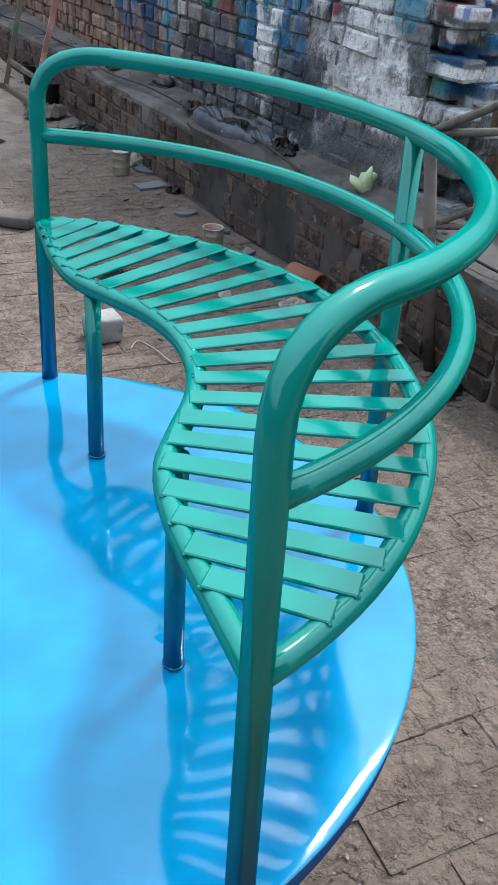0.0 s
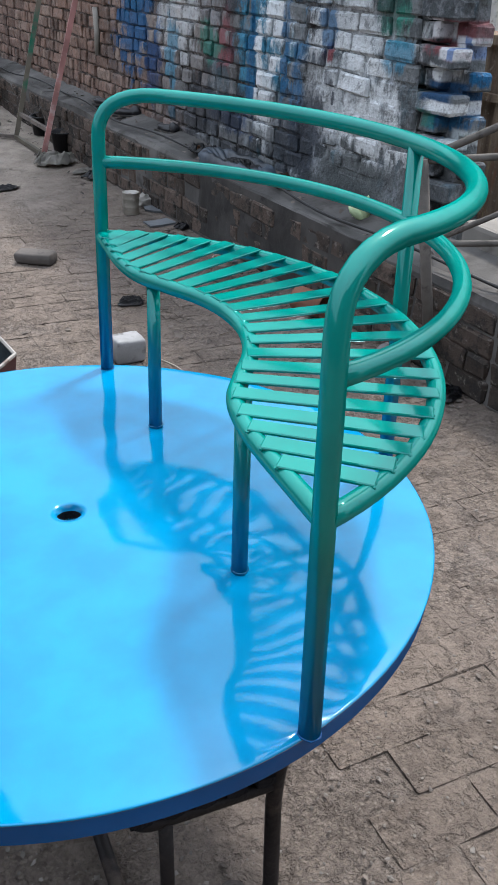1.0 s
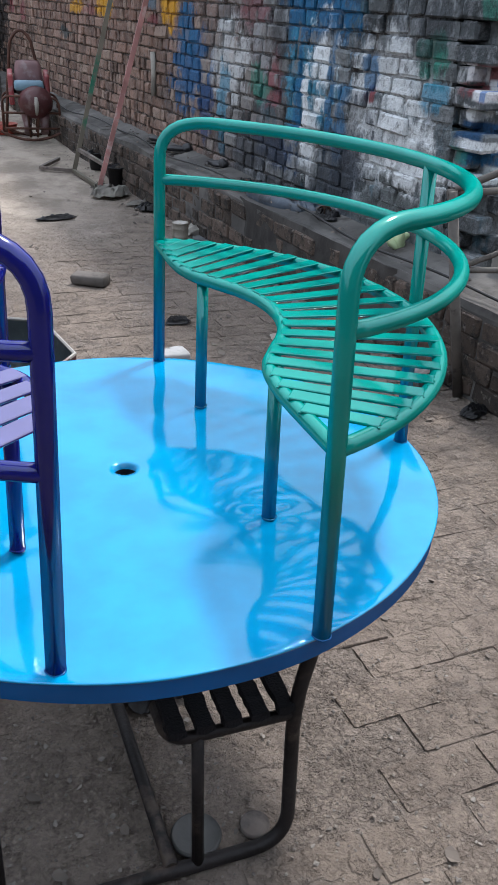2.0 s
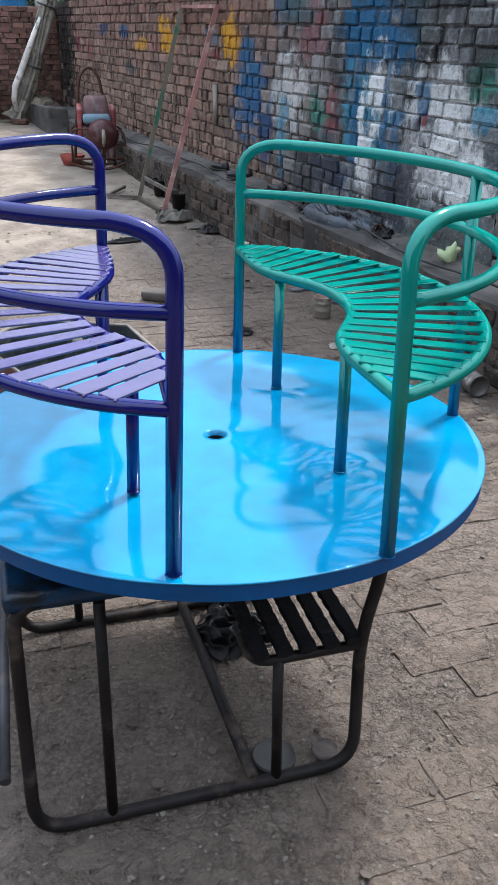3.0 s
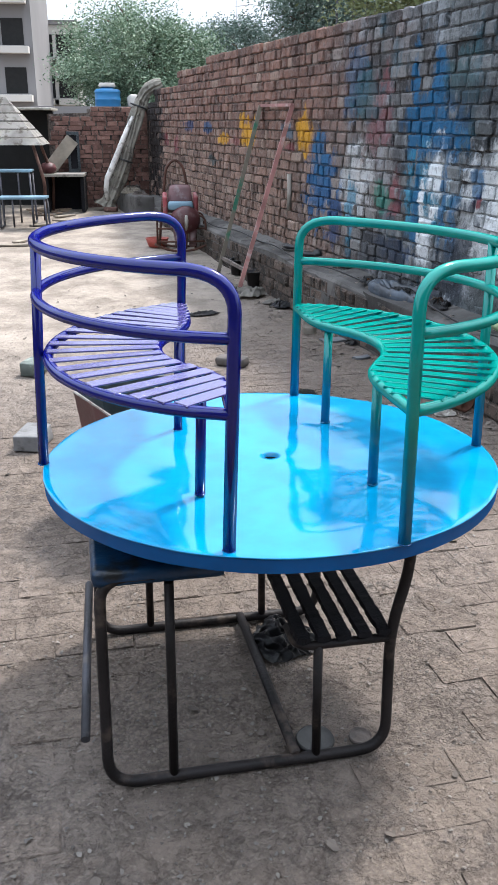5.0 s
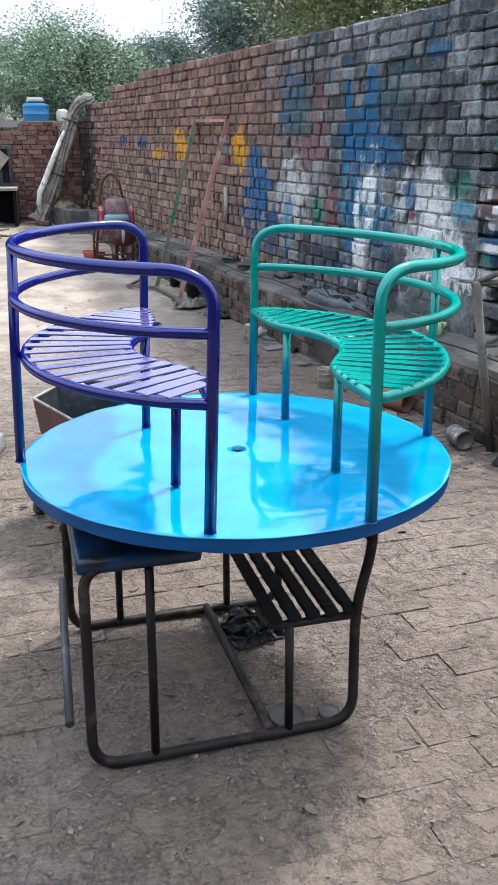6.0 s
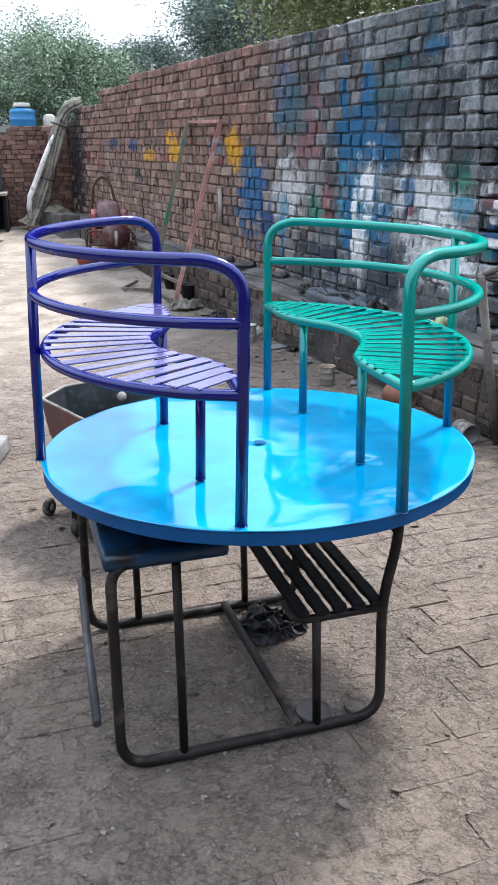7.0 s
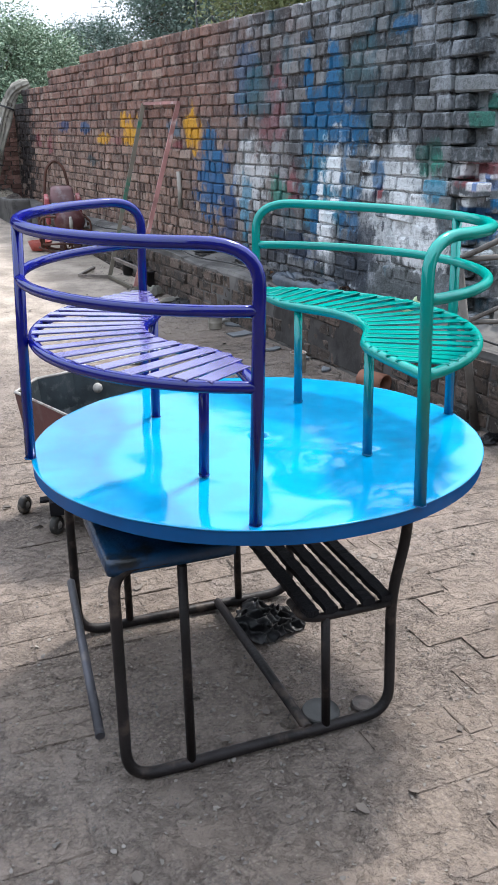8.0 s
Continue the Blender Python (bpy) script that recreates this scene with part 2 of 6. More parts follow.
    paint(blue, 0.84, 1.736, 0.066, 0.23, 0.95)
    paint(blue, 0.535, 1.758, 0.094, 0.249, 0.95)
    paint(pale, 0.592, 1.049, 0.338, 0.306, 0.85)
    paint(white, 0.477, 1.165, 0.169, 0.249, 0.9)
    paint(white, 0.592, 0.762, 0.132, 0.287, 0.8)
    paint(blue, 0.267, 0.821, 0.094, 0.287, 0.8)
    paint(blue, 0.74, 0.95, 0.06, 0.40, 0.9)
    paint(white, 0.66, 0.92, 0.05, 0.35, 0.9)
    paint(blue, 0.40, 1.05, 0.05, 0.42, 0.9)
    paint(pale, 1.75, 0.85, 0.10, 0.30, 0.7)
    paint(indigo, 2.05, 0.75, 0.16, 0.22, 0.8)
    paint((0.02, 0.09, 0.11), 1.55, 1.65, 0.22, 0.22, 0.7)
    paint((0.02, 0.09, 0.11), 0.25, 1.75, 0.25, 0.15, 0.6)
    paint(crimson, 1.047, 1.046, 0.113, 0.191, 0.8)
    paint(green, 1.253, 1.006, 0.169, 0.115, 0.7)
    paint(green, -0.477, 1.263, 0.132, 0.134, 0.95)
    paint(pale, -0.497, 1.091, 0.113, 0.096, 0.8)
    paint(crimson, 0, 1.053, 0.042, 0.043, 1.0)
    paint(blue, -0.21, 1.962, 0.15, 0.043, 0.7)
    paint(blue, 0.019, 1.167, 0.075, 0.096, 0.8)
    paint(yellow, 4.301, 1.408, 0.263, 0.163, 0.95)
    paint(yellow, 2.758, 1.408, 0.188, 0.182, 0.95)
    paint(yellow, 5.143, 1.326, 0.282, 0.057, 0.8)
    paint(crimson, 3.086, 1.282, 0.169, 0.048, 0.8)
    paint(crimson, 4.768, 1.309, 0.235, 0.057, 0.5)
    paint(indigo, 6.638, 1.469, 0.263, 0.086, 0.8)
    paint(crimson, 7.948, 1.289, 0.207, 0.096, 0.8)
    paint(pale, 3.132, 1.435, 0.188, 0.077, 0.4)
    paint(crimson, -0.821, 1.148, 0.15, 0.048, 0.9)
    paint(blue, -0.936, 1.062, 0.094, 0.048, 1.0)
    paint(white, -0.764, 1.062, 0.075, 0.048, 0.9)
    paint(blue, -0.802, 0.89, 0.15, 0.067, 0.9)
    paint(green, -0.879, 1.483, 0.132, 0.115, 0.6)
    paint(white, -0.33, 0.74, 0.30, 0.30, 0.75)
    paint((0.022, 0.032, 0.050), 0.14, 0.66, 0.20, 0.34, 0.85)
    paint((0.075, 0.088, 0.090), -0.25, 0.46, 0.5, 0.09, 0.85)
    paint((0.015, 0.05, 0.13), 0.95, 0.62, 0.35, 0.12, 0.7)
    paint((0.070, 0.082, 0.085), -0.25, 0.56, 0.45, 0.15, 0.9)
    paint((0.020, 0.027, 0.038), 0.28, 0.60, 0.30, 0.26, 0.8)
    paint((0.016, 0.020, 0.028), 1.25, 0.62, 0.50, 0.20, 0.7)
    paint((0.020, 0.026, 0.034), 0.05, 1.62, 0.45, 0.16, 0.6)
    paint((0.022, 0.028, 0.036), -0.45, 1.38, 0.20, 0.20, 0.7)
    paint((0.016, 0.020, 0.028), 1.0, 1.30, 0.12, 0.30, 0.6)
    paint((0.014, 0.012, 0.012), 8.72, 1.25, 0.62, 1.10, 0.95)
    paint((0.02, 0.085, 0.20), 5.85, 1.44, 0.20, 0.07, 0.8)
    paint(crimson, 7.35, 1.25, 0.16, 0.12, 0.7)
    paint((0.03, 0.05, 0.055), 5.6, 1.08, 0.22, 0.06, 0.8)
    # single bricks of the end, painted one by one
    paint((0.17, 0.05, 0.055), -0.785, 1.219, 0.085, 0.034, 0.95, True)
    paint(white, -0.720, 1.219, 0.030, 0.034, 0.7, True)
    paint((0.003, 0.13, 0.42), -0.925, 1.160, 0.050, 0.040, 0.97, True)
    paint(white, -0.815, 1.152, 0.050, 0.040, 0.85, True)
    paint((0.003, 0.13, 0.42), -0.830, 1.152, 0.018, 0.040, 0.7, True)
    paint((0.004, 0.055, 0.14), -0.775, 0.989, 0.090, 0.036, 0.95, True)
    paint((0.30, 0.36, 0.38), -0.953, 0.995, 0.040, 0.040, 0.8, True)
    paint(white, -0.855, 0.930, 0.120, 0.026, 0.85, True)
    paint((0.02, 0.24, 0.19), -0.722, 0.879, 0.040, 0.035, 0.6, True)
    paint((0.55, 0.60, 0.61), -0.871, 0.815, 0.060, 0.034, 0.8, True)
    streak = n.noise(34, 6, 0.7)
    col = n.mix(n.math("MULTIPLY", n.step(streak, 0.50, 0.62), 0.40), col, n.mix(0.75, col, (0.02, 0.02, 0.021)))
    run = n.noise(17, 7, 0.72)
    col = n.mix(n.math("MULTIPLY", n.step(run, 0.52, 0.66), 0.38), col, (0.016, 0.017, 0.020))
    col = n.mix(n.math("MULTIPLY", n.step(n.noise(41, 5, 0.7), 0.60, 0.70), 0.22), col, (0.40, 0.40, 0.41))
    grit = n.noise(95, 5)
    col = n.mix(n.math("MULTIPLY", grit, 0.5), col, n.mix(0.5, col, (0.05, 0.045, 0.042)))
    n.bump(n.math("ADD", n.math("MULTIPLY", grit, 0.6), n.math("MULTIPLY", n.noise(28, 5, 0.62), 2.0)), 1.0, 0.008)
    return n.done(col, 0.86, 0.0, 0.0, 0.3)


M_BRICK = brick_material()
M_MORTAR = brick_material("painted_mortar", True)
def grimy_brick():
    n = Nodes("grimy_brick")
    col = n.mix(n.chance(), (0.040, 0.032, 0.027), (0.125, 0.092, 0.074))
    col = n.mix(n.step(n.noise(14, 8, 0.7), 0.46, 0.62), col, (0.03, 0.027, 0.024))
    col = n.mix(n.math("MULTIPLY", n.step(n.noise(30, 6, 0.7), 0.56, 0.68), 0.6), col, (0.24, 0.215, 0.19))
    n.bump(n.noise(40, 8, 0.75), 1.0, 0.014)
    return n.done(col, 0.9, 0.0, 0.0, 0.25)


M_MOSSY = grimy_brick()


def back_brick():
    n = Nodes("red_brick")
    col = n.mix(n.chance(), (0.085, 0.045, 0.037), (0.225, 0.125, 0.100))
    col = n.mix(n.math("MULTIPLY", n.step(n.noise(6, 6, 0.7), 0.48, 0.66), 0.7), col, (0.055, 0.032, 0.028))
    col = n.mix(n.math("MULTIPLY", n.step(n.noise(17, 7, 0.7), 0.54, 0.68), 0.55), col, (0.30, 0.215, 0.18))
    n.bump(n.noise(30, 7, 0.7), 1.0, 0.010)
    return n.done(col, 0.9, 0.0, 0.0, 0.25)


M_BACKBRICK = back_brick()
M_LEDGE = plain("grimy_concrete", (0.095, 0.090, 0.085), 0.9, 0.0, 0.6, 5, 0.8, dirt=(0.04, 0.036, 0.033))


def ground_material(name, a, b, c, relief):
    n = Nodes(name)
    r = n.chance()
    broad, mid, fine = n.noise(0.7, 4), n.noise(6, 6, 0.65), n.noise(85, 6, 0.7)
    col = n.mix(n.step(broad, 0.35, 0.68), a, b)
    col = n.mix(n.math("MULTIPLY", r, 0.30), col, c)
    col = n.mix(n.step(mid, 0.45, 0.68), col, n.mix(0.6, col, c))
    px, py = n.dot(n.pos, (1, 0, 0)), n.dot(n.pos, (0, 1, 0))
    # brighter light on the far, open ground is put into its colour
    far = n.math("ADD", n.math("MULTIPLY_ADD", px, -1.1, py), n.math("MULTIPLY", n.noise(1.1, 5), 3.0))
    far_bright = n.step(far, 5.2, 8.6)
    near = n.math("SUBTRACT", 1.0, n.math("MULTIPLY", far_bright, 0.72))
    col = n.mix(n.math("MULTIPLY", far_bright, 0.85), col, n.mix(n.step(n.noise(2.6, 7, 0.68), 0.36, 0.64), (0.190, 0.160, 0.132), (0.345, 0.298, 0.248)))
    # crumbs and clods of dried mud
    clod = n.voronoi(85)
    patch = n.math("MULTIPLY", n.step(n.noise(3.2, 5, 0.6), 0.38, 0.62), near)
    col = n.mix(n.math("MULTIPLY", n.math("MULTIPLY", n.math("SUBTRACT", 1.0, n.step(clod, 0.12, 0.36)), patch), 0.18), col, (0.340, 0.303, 0.266))
    col = n.mix(n.math("MULTIPLY", n.math("MULTIPLY", n.step(clod, 0.42, 0.68), patch), 0.35), col, (0.052, 0.043, 0.037))
    crumb = n.math("MULTIPLY", n.math("SUBTRACT", 1.0, n.step(n.voronoi(38), 0.07, 0.16)), near)
    col = n.mix(n.math("MULTIPLY", crumb, 0.3), col, (0.326, 0.289, 0.255))
    col = n.mix(n.math("MULTIPLY", n.math("MULTIPLY", n.step(fine, 0.52, 0.66), 0.26), near), col, (0.041, 0.034, 0.030))
    lumps = n.math("MULTIPLY", n.math("SUBTRACT", 1.0, n.step(clod, 0.05, 0.5)), n.math("MULTIPLY_ADD", patch, 1.3, 0.4))
    h = n.math("ADD", n.math("MULTIPLY", lumps, 0.25), n.math("MULTIPLY", n.noise(40, 7, 0.7), 2.4))
    h = n.math("ADD", h, n.math("MULTIPLY", n.step(n.noise(11, 7, 0.65), 0.47, 0.55), 1.1))
    # thin curled flakes of mud: crisp steps with a dark edge
    flake = n.noise(24, 5, 0.6, None, "Fac", 0.8)
    edge = n.math("SUBTRACT", 1.0, n.step(n.math("ABSOLUTE", n.math("SUBTRACT", flake, 0.55)), 0.0, 0.012))
    col = n.mix(n.math("MULTIPLY", n.math("MULTIPLY", edge, near), 0.25), col, (0.044, 0.037, 0.032))
    h = n.math("ADD", h, n.math("MULTIPLY", n.step(flake, 0.545, 0.56), 1.0))
    h = n.math("MULTIPLY", h, near)
    n.bump(h, 1.0, relief)
    return n.done(col, 0.9, 0.0, 0.0, 0.2)


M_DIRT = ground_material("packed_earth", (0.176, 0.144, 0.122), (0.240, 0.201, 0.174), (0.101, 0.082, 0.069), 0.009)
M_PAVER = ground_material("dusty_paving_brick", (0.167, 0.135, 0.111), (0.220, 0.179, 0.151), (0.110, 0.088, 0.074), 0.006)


# ---- mesh helpers ----
def finish(name, bm, material, parent=None, label=""):
    me = bpy.data.meshes.new(name)
    bm.normal_update()
    bm.to_mesh(me)
    bm.free()
    me.materials.append(material)
    ob = new(name, me)
    if parent is not None:
        ob.parent = parent
    if label:
        ob["label"] = label
    return ob


part = finish


def thing(name, m, label, category, group=""):
    ob = new(name)
    ob.empty_display_size = 0.1
    ob.matrix_world = m
    return tagged(ob, label, category, group)


def sweep(bm, pts, r, n=12, closed=False, flat=False):
    """A round tube along the points, its ends capped; r may be a number or one radius for each point."""
    pts = [Vector(p) for p in pts]
    rs = r if isinstance(r, (list, tuple)) else [r] * len(pts)
    rings, side = [], None
    for i, p in enumerate(pts):
        a, b = pts[max(i - 1, 0)], pts[min(i + 1, len(pts) - 1)]
        if closed:
            a, b = pts[i - 1], pts[(i + 1) % len(pts)]
        t = (b - a).normalized()
        if side is None:
            side = t.orthogonal().normalized()
        side = (side - t * side.dot(t)).normalized()
        up = t.cross(side)
        rings.append([bm.verts.new(p + (side * math.cos(k * math.tau / n) + up * math.sin(k * math.tau / n)) * rs[i]) for k in range(n)])
    pairs = list(zip(rings, rings[1:])) + ([(rings[-1], rings[0])] if closed else [])
    for a, b in pairs:
        for k in range(n):
            f = bm.faces.new((a[k], a[(k + 1) % n], b[(k + 1) % n], b[k]))
            f.smooth = not flat
    if not closed:
        bm.faces.new(rings[0][::-1])
        bm.faces.new(rings[-1])
    return bm


def tube(pts, r, n=12, closed=False):
    return sweep(bmesh.new(), pts, r, n, closed)


def box(bm, lo, hi, m=None, bevel=0.0, jitter=0.0):
    """A box between two corners, its edges bevelled and its corners shaken."""
    got = bmesh.ops.create_cube(bm, size=1)["verts"]
    lo, hi = Vector(lo), Vector(hi)
    for v in got:
        v.co = Vector([lo[i] + (v.co[i] + 0.5) * (hi[i] - lo[i]) for i in range(3)])
        if jitter:
            v.co += Vector([random.uniform(-jitter, jitter) for _ in range(3)])
    if bevel:
        edges = list({e for v in got for e in v.link_edges})
        out = bmesh.ops.bevel(bm, geom=edges, offset=bevel, segments=2, affect="EDGES", profile=0.6)
        got = list({v for f in out["faces"] for v in f.verts} | {v for v in got if v.is_valid})
    if m is not None:
        bmesh.ops.transform(bm, matrix=m, verts=got)
    return bm


def lathe(bm, profile, n=24, m=None):
    """A turned shape: profile of (radius, z), radius 0 at an end closes it."""
    rings = []
    for r, z in profile:
        if r < 1e-5:
            rings.append([bm.verts.new((0, 0, z))])
        else:
            rings.append([bm.verts.new((r * math.cos(k * math.tau / n), r * math.sin(k * math.tau / n), z)) for k in range(n)])
    for a, b in zip(rings, rings[1:]):
        for k in range(n):
            q = [a[k % len(a)], a[(k + 1) % len(a)], b[(k + 1) % len(b)], b[k % len(b)]]
            q = list(dict.fromkeys(q))
            if len(q) > 2:
                bm.faces.new(q).smooth = True
    if m is not None:
        bmesh.ops.transform(bm, matrix=m, verts=[v for ring in rings for v in ring])
    return bm


def bend(pts, r, n=6):
    """Round the inner corners of a line of points by arcs that begin r before each corner."""
    pts = [Vector(p) for p in pts]
    out = [pts[0]]
    for a, b, c in zip(pts, pts[1:], pts[2:]):
        d = min(r, (a - b).length * 0.49, (c - b).length * 0.49)
        p, q = b + (a - b).normalized() * d, b + (c - b).normalized() * d
        for k in range(n + 1):
            s = k / n
            out.append(p * (1 - s) ** 2 + b * 2 * s * (1 - s) + q * s * s)
    return out + [pts[-1]]


def blob(bm, centre, size, seed=0, rough=0.25, sub=2, m=None):
    """A lumpy stone-like body."""
    got = bmesh.ops.create_icosphere(bm, subdivisions=sub, radius=1)["verts"]
    for v in got:
        k = 1 + rough * noise.noise(v.co * 1.7 + Vector((seed * 3.1, seed, 0)))
        v.co = Vector((v.co.x * size[0], v.co.y * size[1], v.co.z * size[2])) * k + Vector(centre)
    if m is not None:
        bmesh.ops.transform(bm, matrix=m, verts=got)
    return bm


def soften(bm):
    for f in bm.faces:
        f.smooth = True
    return bm


def ground_z(x, y):
    return 0.04 * min(max(y - 6.0, 0.0), 7.0)


# ---- ground ----
def build_ground():
    def axis(lo, hi, step, far):
        near = list(np.arange(lo, hi + step / 2, step))
        left, right, d = [], [], step
        a, b = lo, hi
        while b < far:
            d *= 1.5
            a, b = a - d, b + d
            left.insert(0, a), right.append(b)
        return left + near + right

    def finer(vals, lo, hi, step):
        return [v for v in vals if v < lo - step] + list(np.arange(lo, hi, step)) + [v for v in vals if v > hi]

    xs, ys = axis(-3.0, 2.6, 0.09, 1500), axis(-2.0, 14.0, 0.1, 1500)
    xs = finer(xs, -1.45, 1.75, 0.0125)
    ys = finer(finer(ys, -0.6, 6.0, 0.04), -0.5, 2.6, 0.0125)

    def cake(x, y):
        # dried mud broken into low flakes
        k = noise.noise((x * 6, y * 6, 3)) + 0.6 * noise.noise((x * 15, y * 15, 5)) + 0.35 * noise.noise((x * 34, y * 34, 8))
        return 0.0032 * min(1.0, max(0.0, (k - 0.02) / 0.16)) + 0.0028 * noise.noise((x * 40, y * 40, 1)) + 0.0016 * k

    verts = []
    for y in ys:
        for x in xs:
            near = max(0.0, 1 - max(abs(x), abs(y - 6) - 8, 0) / 12)
            lump = noise.noise((x * 1.7, y * 1.7, 0)) * 0.003
            if -1.5 < x < 1.8 and -0.6 < y < 6:
                lump += cake(x, y)
            sunk = 0.0004 * min(1.0, max(0.0, (x - 0.15 + 0.5 * max(0, y - 0.9)) / 0.35)) * (1 if y < 6 else 0)
            verts.append((x, y, ground_z(x, y) - 0.005 - sunk + lump * near))
    w = len(xs)
    faces = [(j * w + i, j * w + i + 1, j * w + w + i + 1, j * w + w + i) for j in range(len(ys) - 1) for i in range(w - 1)]
    me = bpy.data.meshes.new("ground")
    me.from_pydata(verts, [], faces)
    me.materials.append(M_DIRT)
    me.polygons.foreach_set("use_smooth", [True] * len(faces))
    return tagged(new("ground", me), "dusty packed earth over worn brick paving", "ground", kind="structure")


ground = build_ground()

# ---- brick wall, its ledge and the walls behind ----
COURSE = 0.0862


def wall_top(v):
    if v < -0.58:
        return 2.15
    if v < 5.9:
        return 2.235 + RISE * v
    if v < 7.25:
        return 2.11
    if v < 8.67:
        return 1.96
    return 1.83


def prism(bm, outline, thick, m):
    """A slab from an outline in the plane of local y and z, running to local x = thick."""
    a = [bm.verts.new(m @ Vector((0.0, y, z))) for y, z in outline]
    b = [bm.verts.new(m @ Vector((thick, y, z))) for y, z in outline]
    bm.faces.new(a), bm.faces.new(b[::-1])
    for i in range(len(a)):
        j = (i + 1) % len(a)
        bm.faces.new((a[i], b[i], b[j], a[j]))
    bmesh.ops.recalc_face_normals(bm, faces=bm.faces)
    return bm


outline = [(-0.70, 0.0), (9.28, 0.0), (9.28, 1.74), (8.67, 1.74), (8.67, 1.87), (7.25, 1.87), (7.25, 2.02), (5.85, 2.02), (5.85, 2.15), (-0.50, 2.14)]
wall_long = tagged(finish("wall_long", prism(bmesh.new(), outline, 0.22, WALL @ pose(0.0135, 0, 0)), M_MORTAR),
                   "old red and sooty brick wall with spray-paint splashes", "wall", kind="structure")


def brick_mesh(name, length, high, deep, material, seed, round_off=0.0095, shake=0.0048):
    rnd = random.Random(seed)
    bm = bmesh.new()
    got = bmesh.ops.create_cube(bm, size=1)["verts"]
    for v in got:
        v.co = Vector((v.co.x * deep, v.co.y * length, v.co.z * high))
    bmesh.ops.bevel(bm, geom=list(bm.edges), offset=round_off, segments=1, affect="EDGES")
    for v in bm.verts:
        v.co += Vector([rnd.uniform(-shake, shake) for _ in range(3)])
    me = bpy.data.meshes.new(name)
    bm.normal_update()
    bm.to_mesh(me)
    bm.free()
    me.materials.append(material)
    return me


class Heap:
    """Many alike pieces joined into one mesh."""
    def __init__(self):
        self.verts, self.faces = [], []

    def add(self, me, m):
        k = len(self.verts)
        self.verts += [m @ v.co for v in me.vertices]
        self.faces += [[k + i for i in p.vertices] for p in me.polygons]

    def build(self, name, material, parent=None, label="", kind="stuff", smooth=False):
        me = bpy.data.meshes.new(name)
        me.from_pydata(self.verts, [], self.faces)
        me.materials.append(material)
        if smooth:
            me.polygons.foreach_set("use_smooth", [True] * len(self.faces))
        ob = new(name, me)
        ob.parent = parent
        return tagged(ob, label, kind=kind)


# stepped end of the wall: bricks left out in every other course
wall_core = bmesh.new()
box(wall_core, (0.085, -0.93, 0.0), (0.20, -0.66, 2.08), WALL)
for corner in wall_core.verts:
    if corner.co.z > 1:
        corner.co += Vector(WALL_V) * 0.21
pier = tagged(finish("wall_pier", wall_core, M_BRICK), "toothed brick end of the wall with gaps between courses", "wall pier", kind="structure")

# ledge along the wall's foot
def build_ledge():
    bm = bmesh.new()
    vs = np.arange(-4.0, 9.0, 0.12)
    prof = [(-0.280, -0.05), (-0.280, 0.365), (-0.265, 0.385), (-0.19, 0.39), (-0.10, 0.41), (0.02, 0.435)]
    rings = []
    for v in vs:
        ring = []
        for k, (u, z) in enumerate(prof):
            du = 0.02 * noise.noise((v * 2.1, k * 0.7, 0)) * (1 if k else 0.3)
            dz = (0.022 * noise.noise((v * 1.6, k * 0.9, 5)) + 0.01 * noise.noise((v * 7, k * 2.0, 8))) * (1 if k else 0)
            ring.append(bm.verts.new(WALL @ Vector((u + du, v, z + dz + RISE * max(v, 0) * (1 if k else 0)))))
        rings.append(ring)
    for a, b in zip(rings, rings[1:]):
        for k in range(len(prof) - 1):
            bm.faces.new((a[k], b[k], b[k + 1], a[k + 1]))
    bmesh.ops.recalc_face_normals(bm, faces=bm.faces)
    return bm


ledge = tagged(finish("ledge", build_ledge(), M_LEDGE), "crumbling concrete ledge along the foot of the brick wall", "ledge", kind="structure")

def ledge_coat():
    """Dark cement smeared over the ledge's bricks, ragged at its ends."""
    bm = bmesh.new()
    nv, nz, grid = 120, 26, []
    for i in range(nv + 1):
        row = []
        for j in range(nz + 1):
            v, z = -0.75 + 1.65 * i / nv, 0.02 + 0.37 * j / nz
            cover = min(i / nv * 9, (1 - i / nv) * 6, 1.0) + 0.45 * noise.noise((v * 4, z * 6, 3))
            u = -0.2915 + 0.045 * max(0.0, min(1.0, 0.5 - cover)) - 0.007 * noise.noise((v * 6, z * 6, 8)) - 0.003 * noise.noise((v * 19, z * 19, 2))
            row.append(bm.verts.new(WALL @ Vector((u, v, z))))
        grid.append(row)
    for i in range(nv):
        for j in range(nz):
            bm.faces.new((grid[i][j], grid[i + 1][j], grid[i + 1][j + 1], grid[i][j + 1])).smooth = True
    return bm


M_COAT = plain("dark_cement_coat", (0.050, 0.046, 0.043), 0.9, 0.0, 0.6, 6, 0.9, dirt=(0.022, 0.020, 0.019))
tagged(finish("ledge_coat", ledge_coat(), M_COAT), "dark cement smeared over the ledge's brick face", "plaster", kind="structure")

# back wall across the end of the yard, and plain unseen walls added to close the place
BACK = WALL @ pose(0, 9.13, 0, 0, 0, 90)
back_outline = [(0.0, 0.0), (1.50, 0.0), (1.50, 1.61), (0.90, 1.63), (0.90, 1.68), (0.0, 1.73)]
wall_back = tagged(finish("wall_back", prism(bmesh.new(), back_outline, 0.22, BACK @ pose(0.012, 0, 0)), M_MORTAR), "low red brick wall at the end of the yard", "wall", kind="structure")
# dark walls out of view, added to hold back low sky light
M_SKY_BLOCK = plain("dark_sky_block", (0.07, 0.07, 0.07), 0.9, 0.0, 0.3, 3, 0.4)
far_side = bmesh.new()
box(far_side, (-5.2, -5.0, 0.0), (-5.0, 12.0, 2.0))
